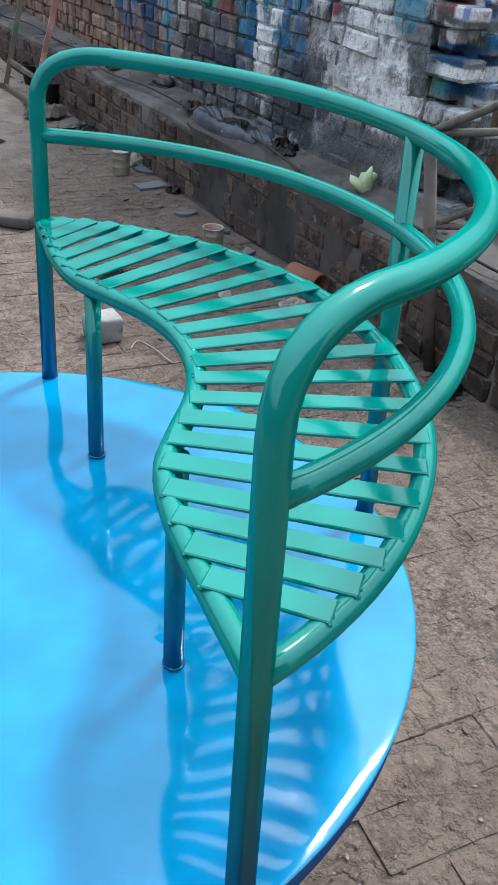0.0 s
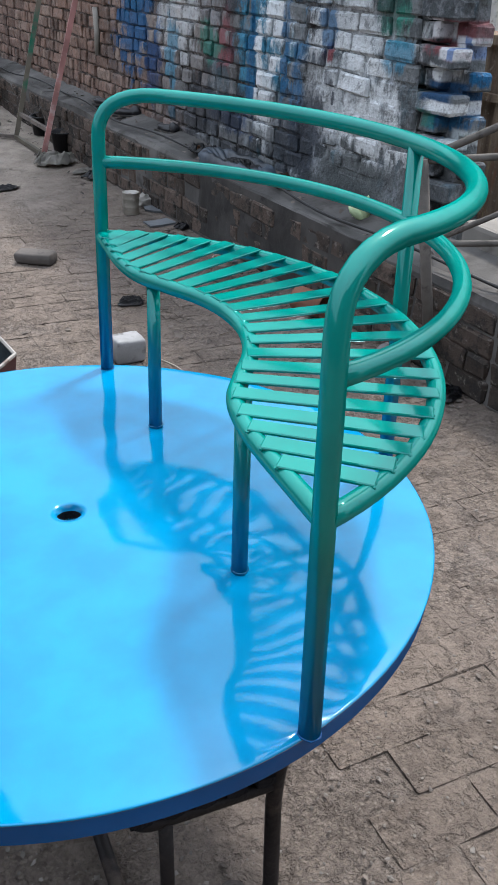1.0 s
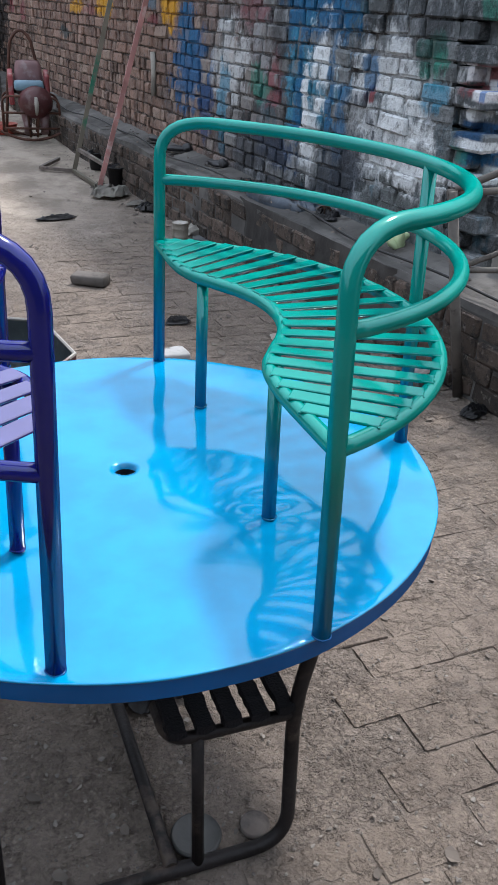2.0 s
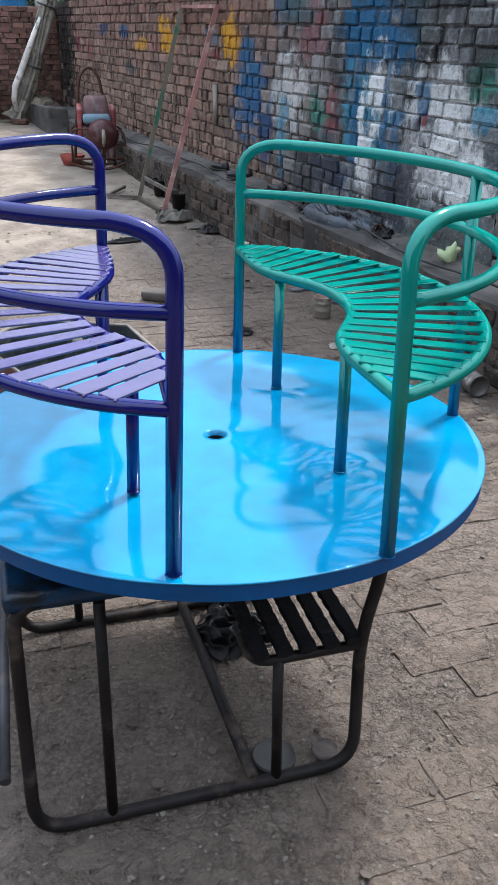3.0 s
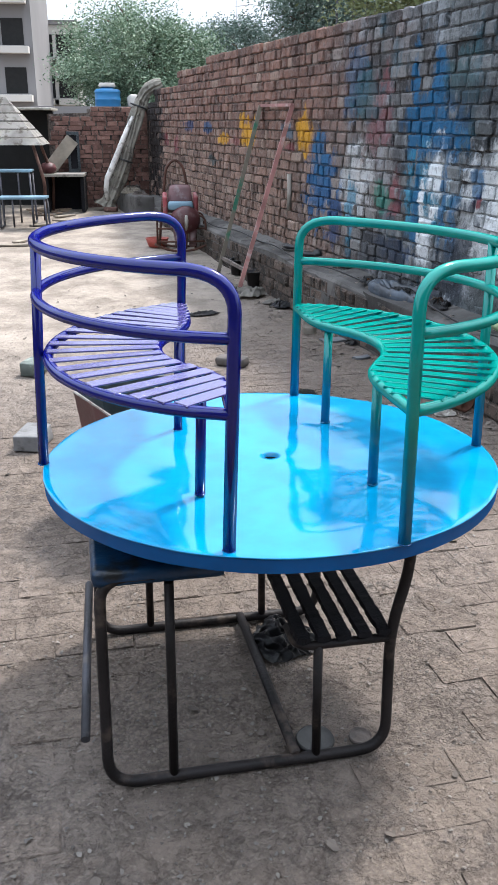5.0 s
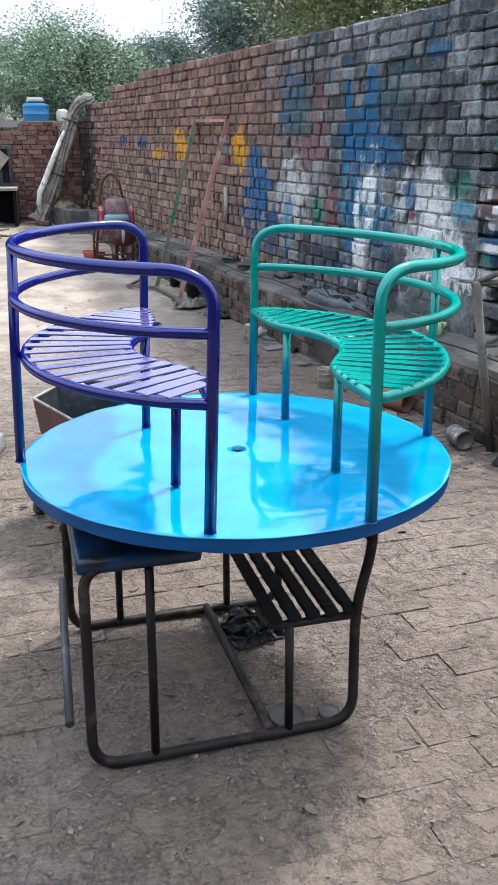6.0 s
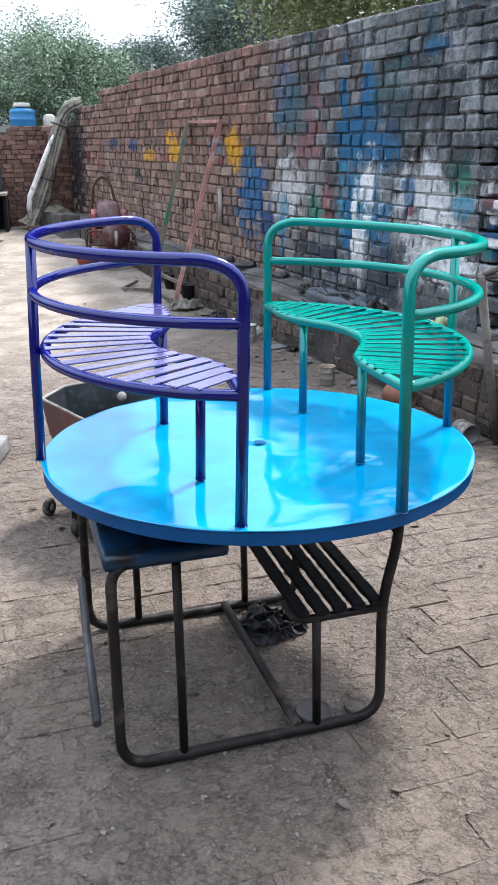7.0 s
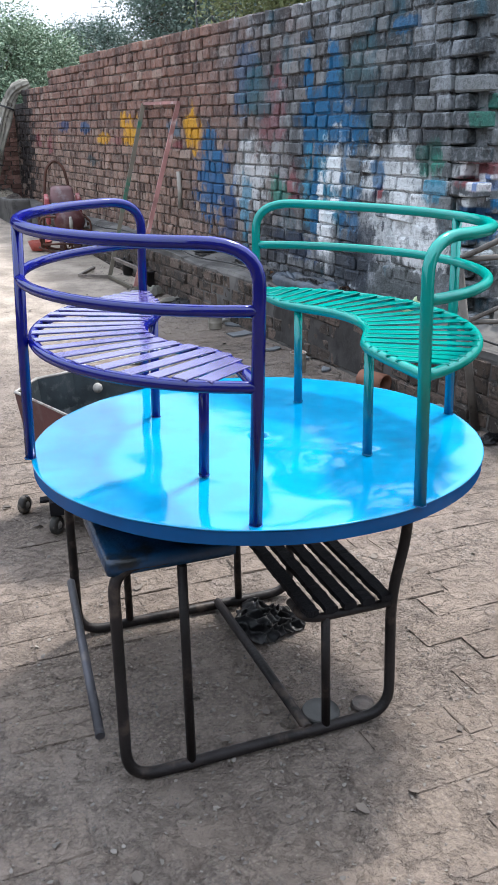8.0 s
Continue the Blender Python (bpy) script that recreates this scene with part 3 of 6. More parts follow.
tagged(finish("sky_block_side", far_side, M_SKY_BLOCK), "plain unseen wall added at the side to block low sky", "wall", kind="structure")
rear = bmesh.new()
box(rear, (-5.0, -5.2, 0.0), (6.0, -5.0, 5.6))
tagged(finish("sky_block_rear", rear, M_SKY_BLOCK), "tall dark unseen wall added behind the camera to block sky", "wall", kind="structure")
def stained_plaster():
    n = Nodes("stained_tan_plaster")
    run = n.tree.nodes.new("ShaderNodeMapping")
    n.put(run.inputs["Vector"], n.pos)
    run.inputs["Scale"].default_value = (1.0, 1.0, 0.18)
    run = run.outputs["Vector"]
    col = n.mix(n.step(n.noise(5, 6, 0.65, run), 0.36, 0.64), (0.085, 0.062, 0.046), (0.25, 0.19, 0.14))
    col = n.mix(n.math("MULTIPLY", n.step(n.noise(9, 6, 0.7, run), 0.54, 0.66), 0.7), col, (0.21, 0.095, 0.06))
    col = n.mix(n.math("MULTIPLY", n.step(n.noise(13, 5, 0.7, run), 0.58, 0.66), 0.6), col, (0.30, 0.25, 0.12))
    col = n.mix(n.math("MULTIPLY", n.step(n.noise(22, 7, 0.7), 0.56, 0.68), 0.5), col, (0.34, 0.30, 0.25))
    n.bump(n.noise(18, 7, 0.7), 0.8, 0.02)
    return n.done(col, 0.9, 0.0, 0.0, 0.2)


def wall_beyond():
    """Low stained wall with a string course and shallow piers."""
    bm = bmesh.new()
    box(bm, (1.30, -6.0, 0.0), (1.48, 9.0, 1.06), WALL)
    box(bm, (1.27, -6.0, 1.06), (1.51, 9.0, 1.11), WALL)
    box(bm, (1.25, -6.0, 0.77), (1.30, 9.0, 0.81), WALL)
    for k in range(16):
        box(bm, (1.262, -5.5 + 0.9 * k, 0.0), (1.30, -5.28 + 0.9 * k, 1.06), WALL)
    return bm


tagged(finish("wall_beyond", wall_beyond(), stained_plaster()), "stained tan plastered wall with a string course", "wall", kind="structure")
pale = bmesh.new()
box(pale, (6.0, -9.0, 0.0), (6.3, 6.0, 2.6), WALL)
tagged(finish("wall_pale", pale, M_WHITE), "white painted wall of the next plot", "wall", kind="structure")


# ---- merry-go-round ----
C = Vector((-0.027, 0.966, 0))
R_DISC, Z_DISC, RIM = 0.566, 0.683, 0.036
R_TUBE = 0.0132


def circle3(a, b, c):
    ax, ay, bx, by, cx, cy = a[0], a[1], b[0], b[1], c[0], c[1]
    d = 2 * (ax * (by - cy) + bx * (cy - ay) + cx * (ay - by))
    x = ((ax * ax + ay * ay) * (by - cy) + (bx * bx + by * by) * (cy - ay) + (cx * cx + cy * cy) * (ay - by)) / d
    y = ((ax * ax + ay * ay) * (cx - bx) + (bx * bx + by * by) * (ax - cx) + (cx * cx + cy * cy) * (bx - ax)) / d
    return Vector((x, y, 0)), math.hypot(ax - x, ay - y)


def arc(a, m, b, z, n=40):
    """Points on the circle from a through m to b, in plan, at height z."""
    o, r = circle3(a, m, b)
    t0, tm, t1 = [math.atan2(p[1] - o.y, p[0] - o.x) for p in (a, m, b)]
    span, mid = (t1 - t0) % math.tau, (tm - t0) % math.tau
    if mid > span:
        span -= math.tau
    return [Vector((o.x + r * math.cos(t0 + span * k / n), o.y + r * math.sin(t0 + span * k / n), z)) for k in range(n + 1)]


def along(pts, s):
    """The point a share s of the way along a line of points."""
    lens = [(b - a).length for a, b in zip(pts, pts[1:])]
    want = s * sum(lens)
    for (a, b), l in zip(zip(pts, pts[1:]), lens):
        if want <= l:
            return a.lerp(b, want / l)
        want -= l
    return pts[-1].copy()


def platform_top():
    bm = bmesh.new()
    n, rings = 120, []
    radii = [0.021, 0.03, 0.05] + [0.05 + (R_DISC - 0.05) * k / 40 for k in range(1, 41)]
    for r in radii:
        ring = []
        for k in range(n):
            x, y = r * math.cos(k * math.tau / n), r * math.sin(k * math.tau / n)
            z = 0.0085 * noise.noise((x * 2.4 + 4, y * 2.4, 1)) + 0.0026 * noise.noise((x * 5.5, y * 5.5, 9)) + 0.0006 * noise.noise((x * 13, y * 13, 3))
            # puckers pulled in by the welds at the legs, a raised lip round the hole
            for fx, fy, deep in ((0.222, -0.205, 0.0030), (0.194, 0.236, 0.0022), (-0.187, -0.224, 0.0020), (-0.226, 0.214, 0.0016)):
                d = math.hypot(x - fx, y - fy)
                z -= deep * math.exp(-(d / 0.05) ** 2) * (1 + 0.5 * math.sin(5 * math.atan2(y - fy, x - fx)) * min(1, d / 0.03))
            z += 0.0012 * math.exp(-((r - 0.034) / 0.014) ** 2)
            fade = min(1, (R_DISC - r) / 0.11)
            ring.append(bm.verts.new((C.x + x, C.y + y, Z_DISC + z * fade)))
        rings.append(ring)
    rings.append([bm.verts.new((C.x + (R_DISC + 0.003) * math.cos(k * math.tau / n), C.y + (R_DISC + 0.003) * math.sin(k * math.tau / n), Z_DISC - 0.0008 + 0.0005 * math.sin(k * 0.9))) for k in range(n)])
    rings.append([bm.verts.new((C.x + (R_DISC + 0.0032) * math.cos(k * math.tau / n), C.y + (R_DISC + 0.0032) * math.sin(k * math.tau / n), Z_DISC - 0.0032 + 0.0008 * math.sin(k * 0.9))) for k in range(n)])
    rings.append([bm.verts.new((C.x + (R_DISC - 0.004) * math.cos(k * math.tau / n), C.y + (R_DISC - 0.004) * math.sin(k * math.tau / n), Z_DISC - 0.0036)) for k in range(n)])
    rings.insert(0, [bm.verts.new((C.x + 0.020 * math.cos(k * math.tau / n), C.y + 0.020 * math.sin(k * math.tau / n), Z_DISC - 0.03)) for k in range(n)])
    for a, b in zip(rings, rings[1:]):
        for k in range(n):
            bm.faces.new((a[k], b[k], b[(k + 1) % n], a[(k + 1) % n])).smooth = True
    return bm


# the sheet was cut a little oval
OVAL = Matrix.Translation((-0.022, 0.959, 0)) @ Matrix.Diagonal((1.004, 0.950, 1, 1)) @ Matrix.Translation((-C.x, -C.y, 0))


def oval(bm):
    bmesh.ops.transform(bm, matrix=OVAL, verts=bm.verts)
    return bm


def ring_band(r0, r1, z0, z1, n=120):
    """A closed ring of rectangular section with crisp edges."""
    bm = bmesh.new()
    rings = []
    for r, z in ((r1 - 0.0012, z1), (r1, z1 - 0.0014), (r1 + 0.0006, (z0 + z1) / 2), (r1, z0), (r0, z0), (r0, z1)):
        rings.append([bm.verts.new((C.x + r * math.cos(k * math.tau / n), C.y + r * math.sin(k * math.tau / n), z + 0.0006 * math.sin(k * 0.7))) for k in range(n)])
    for i in range(6):
        a, b = rings[i], rings[(i + 1) % 6]
        for k in range(n):
            bm.faces.new((a[k], a[(k + 1) % n], b[(k + 1) % n], b[k])).smooth = i in (1, 2)
    bmesh.ops.recalc_face_normals(bm, faces=bm.faces)
    for ring in rings:
        for k in range(n):
            e = bm.edges.get((ring[k], ring[(k + 1) % n]))
            if ring is not rings[2]:
                e.smooth = False
    return bm


def weld(bm, p, r, seed):
    """A lumpy weld bead round a tube's foot."""
    rnd = random.Random(seed)
    pts = [Vector(p) + Vector((math.cos(k * math.tau / 14), math.sin(k * math.tau / 14), 0)) * (r + rnd.uniform(-0.001, 0.0015)) for k in range(14)]
    return sweep(bm, pts, [rnd.uniform(0.0008, 0.0020) for _ in pts], 6, closed=True)


ride = thing("merry_go_round", pose(0, 0, 0), "round blue steel platform with green and violet benches on a desk", "merry-go-round")
platform = part("platform", oval(platform_top()), M_BLUE_TOP, ride, "glossy blue steel sheet with a centre hole")
part("rim", oval(ring_band(R_DISC - 0.006, R_DISC + 0.0004, Z_DISC - RIM, Z_DISC - 0.004)), M_BLUE_SHADED, platform, "blue steel rim band, shade put into its colour")
under = bmesh.new()
lathe(under, [(0.021, Z_DISC - 0.03), (R_DISC - 0.006, Z_DISC - 0.012), (R_DISC - 0.006, Z_DISC - 0.016), (0.021, Z_DISC - 0.034), (0.021, Z_DISC - 0.03)], 72, pose(C.x, C.y, 0))
part("hole_sleeve", oval(lathe(bmesh.new(), [(0.0202, Z_DISC - 0.010), (0.0202, Z_DISC - 0.045), (0.0, Z_DISC - 0.046)], 32, pose(C.x, C.y, 0))), M_TAR, platform, "dark pivot hole in the middle")
part("underside", oval(under), M_TAR, platform, "dark unpainted underside")
for y0, w in ((0.80, 0.40), (1.12, 0.42)):
    bm = bmesh.new()
    box(bm, (C.x - w, y0 - 0.02, 0.552), (C.x + w, y0 + 0.02, Z_DISC - 0.035), None, 0.003)
    part("cross_rib", bm, M_TAR, platform, "dark steel rib under the sheet")

Z_MID, Z_RAIL = 1.110, 1.233


def bench(f, m, b, legs, corner_f, corner_b, lean, z_seat, material, colour, slats):
    """Curved bench: front post f, middle post m, back post b; legs under the inner edge; lean: how far it leans for each metre of height."""
    f, m, b = Vector((*f, 0)), Vector((*m, 0)), Vector((*b, 0))

    def up(p, z):
        return Vector((p[0] + lean[0] * (z - Z_DISC), p[1] + lean[1] * (z - Z_DISC), z))

    inner_way = (C - m).normalized()
    inward = inner_way * (-0.001 if material is M_GREEN else 0.005)
    sag = 0.013 if material is M_GREEN else 0.0
    chord = (b - f).normalized()
    reach = abs((m - f).cross(chord).z)
    drop = 0.007 if material is M_GREEN else 0.0
    fall = 0.011 if material is M_GREEN else 0.0

    def rail(p, z):
        out = abs((Vector((p[0], p[1], 0)) - f).cross(chord).z) / reach
        return up(p, z - drop - fall * (p[1] - f.y) - sag * min(1, out) * (1 if z > 1.2 else 0.4))

    bow = [rail(p, Z_RAIL) for p in arc(f, m + inward, b, 0, 48)]
    start, foot = up(f, Z_RAIL - drop - 0.08), rail(b, Z_RAIL - 0.08)
    turn = [start.lerp(rail(f, Z_RAIL), s / 8).lerp(rail(f, Z_RAIL).lerp(bow[4], s / 8), s / 8) for s in range(9)]
    turn2 = [foot.lerp(rail(b, Z_RAIL), s / 8).lerp(rail(b, Z_RAIL).lerp(bow[-5], s / 8), s / 8) for s in range(9)]
    line = [up(f, Z_DISC)] + turn + bow[5:-5] + turn2[::-1] + [up(b, Z_DISC)]
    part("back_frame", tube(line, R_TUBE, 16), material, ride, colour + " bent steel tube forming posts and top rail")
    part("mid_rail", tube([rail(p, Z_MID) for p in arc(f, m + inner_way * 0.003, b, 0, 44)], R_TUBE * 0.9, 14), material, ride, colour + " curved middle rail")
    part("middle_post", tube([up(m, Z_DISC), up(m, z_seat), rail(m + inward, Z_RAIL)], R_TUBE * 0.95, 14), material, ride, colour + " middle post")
    rim_line = [up(p, z_seat) for p in arc(f, m + inner_way * 0.0242, b, 0, 48)]
    # inner edge of the seat: tip, rounded corner, hollow, rounded corner, tip
    cf, cb = Vector((*corner_f, 0)), Vector((*corner_b, 0))
    tf, tb = [math.atan2(p.y - C.y, p.x - C.x) for p in (cf, cb)]
    span = (tb - tf) % math.tau
    if material is M_PURPLE:
        span -= math.tau
    hollow = []
    for i in range(1, 12):
        a = tf + span * (0.12 + 0.76 * i / 12)
        hollow.append(Vector((C.x + 0.284 * math.cos(a), C.y + 0.284 * math.sin(a), 0)))
    inner = [f, cf] + hollow + [cb, b]
    for _ in range(3):
        cut = [inner[0]]
        for p, q in zip(inner, inner[1:]):
            cut += [p.lerp(q, 0.25), p.lerp(q, 0.75)]
        inner = cut + [inner[-1]]
    inner = [up(p, z_seat) for p in inner]
    seat = part("seat_frame", sweep(tube(rim_line, R_TUBE * 0.95, 12), inner, R_TUBE * 0.95, 12), material, ride, colour + " tube frame of the seat")
    for i in range(slats):
        s = 0.075 + 0.895 * (i + 0.5) / slats
        wide = 1.0
        if material is M_PURPLE:
            # the front end fans out with fewer, broader slats
            s, wide = s + 0.05 * math.sin(math.pi * s), 1.0 + 0.22 * max(0.0, 1 - s / 0.4)
        p, q = along(inner, s), along(rim_line, s - 0.055 * math.sin(math.tau * s))
        d = (q - p).normalized()
        p, q = p - d * 0.003, q + d * 0.002
        side = Vector((-d.y, d.x, 0)) * ((0.0142 if material is M_GREEN else 0.0158) + 0.001 * math.sin(i * 2.3)) * wide
        lift = Vector((0, 0, R_TUBE * 0.95 - 0.003 + 0.0008 * math.sin(i * 1.7)))
        bm = bmesh.new()
        low = [bm.verts.new(c + lift) for c in (p - side, q - side, q + side, p + side)]
        top = [bm.verts.new(v.co + Vector((0, 0, 0.0045))) for v in low]
        bm.faces.new(low[::-1]), bm.faces.new(top)
        for a in range(4):
            bm.faces.new((low[a], low[(a + 1) % 4], top[(a + 1) % 4], top[a]))
        bmesh.ops.recalc_face_normals(bm, faces=bm.faces)
        bmesh.ops.bevel(bm, geom=list(bm.edges), offset=0.0012, segments=1, affect="EDGES")
        rnd = random.Random(i)
        for e, sgn in ((p, 1), (q, -1)):
            for j in range(4):
                # run of weld along the slat's end
                blob(bm, e + d * sgn * 0.001 + side * (j - 1.5) * 0.6 + lift + Vector((0, 0, 0.001)), [rnd.uniform(0.002, 0.0038) for _ in range(3)], i + j, 0.3, 1)
        part("slat", bm, M_PURPLE_SHEEN if material is M_PURPLE else material, seat)
    for x, y in legs:
        g = Vector((x, y, 0))
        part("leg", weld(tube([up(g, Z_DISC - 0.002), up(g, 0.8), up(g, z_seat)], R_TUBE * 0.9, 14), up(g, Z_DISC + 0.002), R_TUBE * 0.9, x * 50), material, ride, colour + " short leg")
    for i, p in enumerate((f, m, b)):
        part("weld_bead", weld(bmesh.new(), up(p, Z_DISC), R_TUBE, i + 3), M_BLUE_SHADED, ride, "painted weld bead at a post's foot")


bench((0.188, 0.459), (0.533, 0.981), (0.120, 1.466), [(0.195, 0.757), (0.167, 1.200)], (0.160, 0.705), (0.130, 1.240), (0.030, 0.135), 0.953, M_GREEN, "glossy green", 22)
bench((-0.170, 0.464), (-0.594, 0.964), (-0.236, 1.478), [(-0.214, 0.742), (-0.253, 1.178)], (-0.170, 0.705), (-0.222, 1.245), (0.030, 0.045), 0.965, M_PURPLE, "glossy violet", 21)


# ---- school desk that carries it ----
def build_desk():
    m = pose(-0.467, 0.568, 0, 0, 0, 5.2)
    desk = thing("school_desk", m, "worn black tubular school desk with slatted bench, dark blue top", "school desk")
    r, length, wide, left = 0.0135, 0.705, 0.645, 0.017
    racked = Matrix.Identity(4)
    racked[0][2], racked[1][2] = 0.015, 0.10

    def part(name, bm, material, parent, label=""):
        bmesh.ops.transform(bm, matrix=racked, verts=bm.verts)
        return finish(name, bm, material, parent, label)

    for y in (0.0, wide):
        line = [(0.14, y, 0.537), (left, y, 0.537), (left, y, r), (length, y, r), (length, y, 0.335), (length + 0.045, y, 0.50), (length + 0.045, y, 0.646)]
        side = part("side_frame", tube(bend(line, 0.075, 7), r, 12), M_TUBE, desk, "bent rusty black tube")
        part("upright", tube([(0.172, y, r), (0.172, y, 0.518)], r * 0.85, 10), M_TUBE, side)
        part("upright", tube([(0.525, y, r), (0.525, y, 0.318)], r * 0.85, 10), M_TUBE, side)
        part("seat_bearer", tube(bend([(length, y, 0.318), (0.47, y, 0.318), (0.47, y + (0.09 if y == 0 else -0.09), 0.318)], 0.07, 6), r * 0.8, 10), M_TUBE, side)
        gus = bmesh.new()
        prism(gus, [(0.0, 0.605), (0.0, 0.642), (0.088, 0.642), (0.082, 0.505)], 0.010, Matrix.Translation((length - 0.045, y + 0.005, 0)) @ pose(0, 0, 0, 0, 0, -90))
        part("gusset", gus, M_TAR, side, "black steel plate under the platform")
    part("cross_bar", tube([(0.475, 0, r * 1.6), (0.455, wide, r * 1.6)], r, 12), M_TUBE, desk, "rusty tube lying between the side frames")
    top = bmesh.new()
    box(top, (0.0, -0.014, 0.521), (0.302, wide + 0.014, 0.563), None, 0.017)
    soften(top)
    part("table_top", top, M_DESK, desk, "thick dark blue painted desk top, worn black in places")
    for i in range(5):
        x = 0.486 + i * 0.0505
        bm = bmesh.new()
        n = 48
        rows = []
        for k in range(n + 1):
            y = -0.012 + (wide + 0.024) * k / n
            w = 0.0175 + 0.0035 * noise.noise((i * 3.3, k * 0.7, 0)) + 0.002 * noise.noise((i * 3.3, k * 2.1, 4))
            z = 0.333 + 0.002 * noise.noise((i * 2.0, k * 0.8, 4))
            rows.append([bm.verts.new(c) for c in ((x - w, y, z), (x - w * 0.85, y, z + 0.012), (x + w * 0.85, y, z + 0.0125), (x + w, y, z), (x, y, z - 0.006))])
        for a, b in zip(rows, rows[1:]):
            for k in range(5):
                bm.faces.new((a[k], a[(k + 1) % 5], b[(k + 1) % 5], b[k]))
        bm.faces.new(rows[0]), bm.faces.new(rows[-1][::-1])
        bmesh.ops.recalc_face_normals(bm, faces=bm.faces)
        part("seat_slat", bm, M_TAR, desk, "black flaking seat slat")
    inv = (m @ racked).inverted()
    strut = tube([inv @ Vector(p) for p in ((-0.522, 1.13, 0.235), (-0.515, 0.92, 0.192), (-0.502, 0.615, 0.113))], 0.0115, 12)
    part("loose_strut", strut, M_TUBE_GREY, desk, "bare grey pipe hanging from the frame")
    return desk


build_desk()


# ---- things in the yard ----
def on_ground(x, y, turn=0.0, lift=0.0):
    return pose(x, y, ground_z(x, y) + lift, 0, 0, turn)


def one(name, bm, material, m, label, category, group=""):
    ob = finish(name, bm, material)
    ob.matrix_world = m
    return tagged(ob, label, category, group)


def chunk(l, w, h, seed, cut=0.006):
    """A worn brick: bevelled, its corners knocked off."""
    bm = bmesh.new()
    box(bm, (-l / 2, -w / 2, 0), (l / 2, w / 2, h), None, cut * 2, 0.004)
    bmesh.ops.subdivide_edges(bm, edges=list(bm.edges), cuts=1, use_grid_fill=True)
    for v in bm.verts:
        v.co += Vector(v.co.normalized()) * 0.006 * noise.noise(v.co * 26 + Vector((seed * 7, 0, 0)))
        v.co.z = max(v.co.z, 0)
    return soften(bm)


one("loose_brick", chunk(0.205, 0.105, 0.060, 1, 0.010), plain("grey_brick_dust", (0.085, 0.075, 0.068), 0.9, 0.0, 0.4, 14, 0.6, dirt=(0.05, 0.045, 0.042)), on_ground(0.165, 4.254, -28), "grey worn brick lying on the dusty ground", "brick", "loose bricks")
one("loose_brick", chunk(0.125, 0.12, 0.10, 2, 0.010), M_WHITEBRICK, on_ground(0.412, 2.966, 12), "half brick splashed with white lime", "brick", "loose bricks")
one("loose_brick", chunk(0.13, 0.21, 0.085, 3), M_WHITEBRICK, on_ground(-0.932, 2.9, -12), "whitewashed grey block lying on the ground", "brick", "loose bricks")
one("loose_brick", chunk(0.115, 0.18, 0.085, 4), plain("green_stained_block", (0.085, 0.10, 0.09), 0.85, 0.0, 0.5, 12, 0.6, dirt=(0.22, 0.26, 0.23)), on_ground(-1.098, 4.189, -14), "pale block stained with green paint", "brick", "loose bricks")


M_TINDARK = plain("spattered_tin", (0.15, 0.145, 0.14), 0.5, 0.3, 0.5, 9, 0.3, dirt=(0.38, 0.37, 0.34))
M_PALELID = plain("white_can_lid", (0.42, 0.40, 0.37), 0.6, 0.0, 0.3, 12, 0.3, dirt=(0.18, 0.14, 0.11))
M_LIDRUST = plain("rusty_lid", (0.17, 0.105, 0.075), 0.7, 0.1, 0.5, 14, 0.4)


def paint_can(m, r, h, label, lid=M_LIDRUST, rust=M_TIN):
    can = thing("paint_can", m, label, "paint can", "cans in the yard")
    bm = lathe(bmesh.new(), [(0, 0), (r * 0.98, 0), (r, 0.004), (r, h * 0.33), (r * 1.02, h * 0.34), (r, h * 0.36), (r, h * 0.7), (r * 1.02, h * 0.71), (r, h * 0.73), (r, h - 0.006), (r * 1.04, h - 0.003), (r * 1.04, h), (r * 0.9, h), (r * 0.88, h - 0.008), (0, h - 0.009)], 28)
    part("body", bm, rust, can, "dented tin body with paint drips")
    if lid:
        part("lid", lathe(bmesh.new(), [(0, h - 0.004), (r * 0.8, h - 0.004), (r * 0.84, h - 0.001), (r * 0.86, h - 0.004), (r * 0.86, h - 0.007)], 28), lid, can, "stained lid")
    return can


paint_can(on_ground(1.057, 3.813), 0.050, 0.118, "small rusty paint tin standing on the ground")
paint_can(on_ground(0.831, 5.118), 0.052, 0.132, "silver paint tin with a white lid near the ledge", M_PALELID)
paint_can(on_ground(1.43, 2.615, 25, 0.052) @ pose(0, 0, 0, 90, 0, -20) @ pose(0, 0, -0.06), 0.050, 0.12, "paint-spattered grey tin lying on its side", False, M_TINDARK)


def pipe_piece():
    r, w, l = 0.058, 0.009, 0.17
    bm = lathe(bmesh.new(), [(r, 0), (r, l), (r * 1.0 - w, l), (r - w, 0), (r, 0)], 28)
    return bm


one("clay_pipe", pipe_piece(), M_TERRACOTTA, on_ground(1.292, 3.345, 0, 0.058) @ pose(0, 0, 0, 90, 0, 28), "short broken terracotta pipe lying by the ledge", "pipe")


def bucket(m, r, h, label):
    b = thing("bucket", m, label, "bucket", "dark buckets")
    part("body", lathe(bmesh.new(), [(0, 0), (r * 0.75, 0), (r, h), (r * 1.05, h), (r * 1.05, h - 0.01), (r * 0.95, h - 0.012), (r * 0.72, 0.01), (0, 0.01)], 24), M_RAG, b)
    part("handle", tube([(r * math.cos(a), 0.01, h - 0.02 + 0.0 + r * 0.5 * math.sin(a)) for a in np.linspace(0, math.pi, 12)], 0.003, 6), M_TUBE_GREY, b, "wire handle")


bucket(on_ground(0.607, 6.865), 0.085, 0.15, "small black bucket at the foot of the ledge")
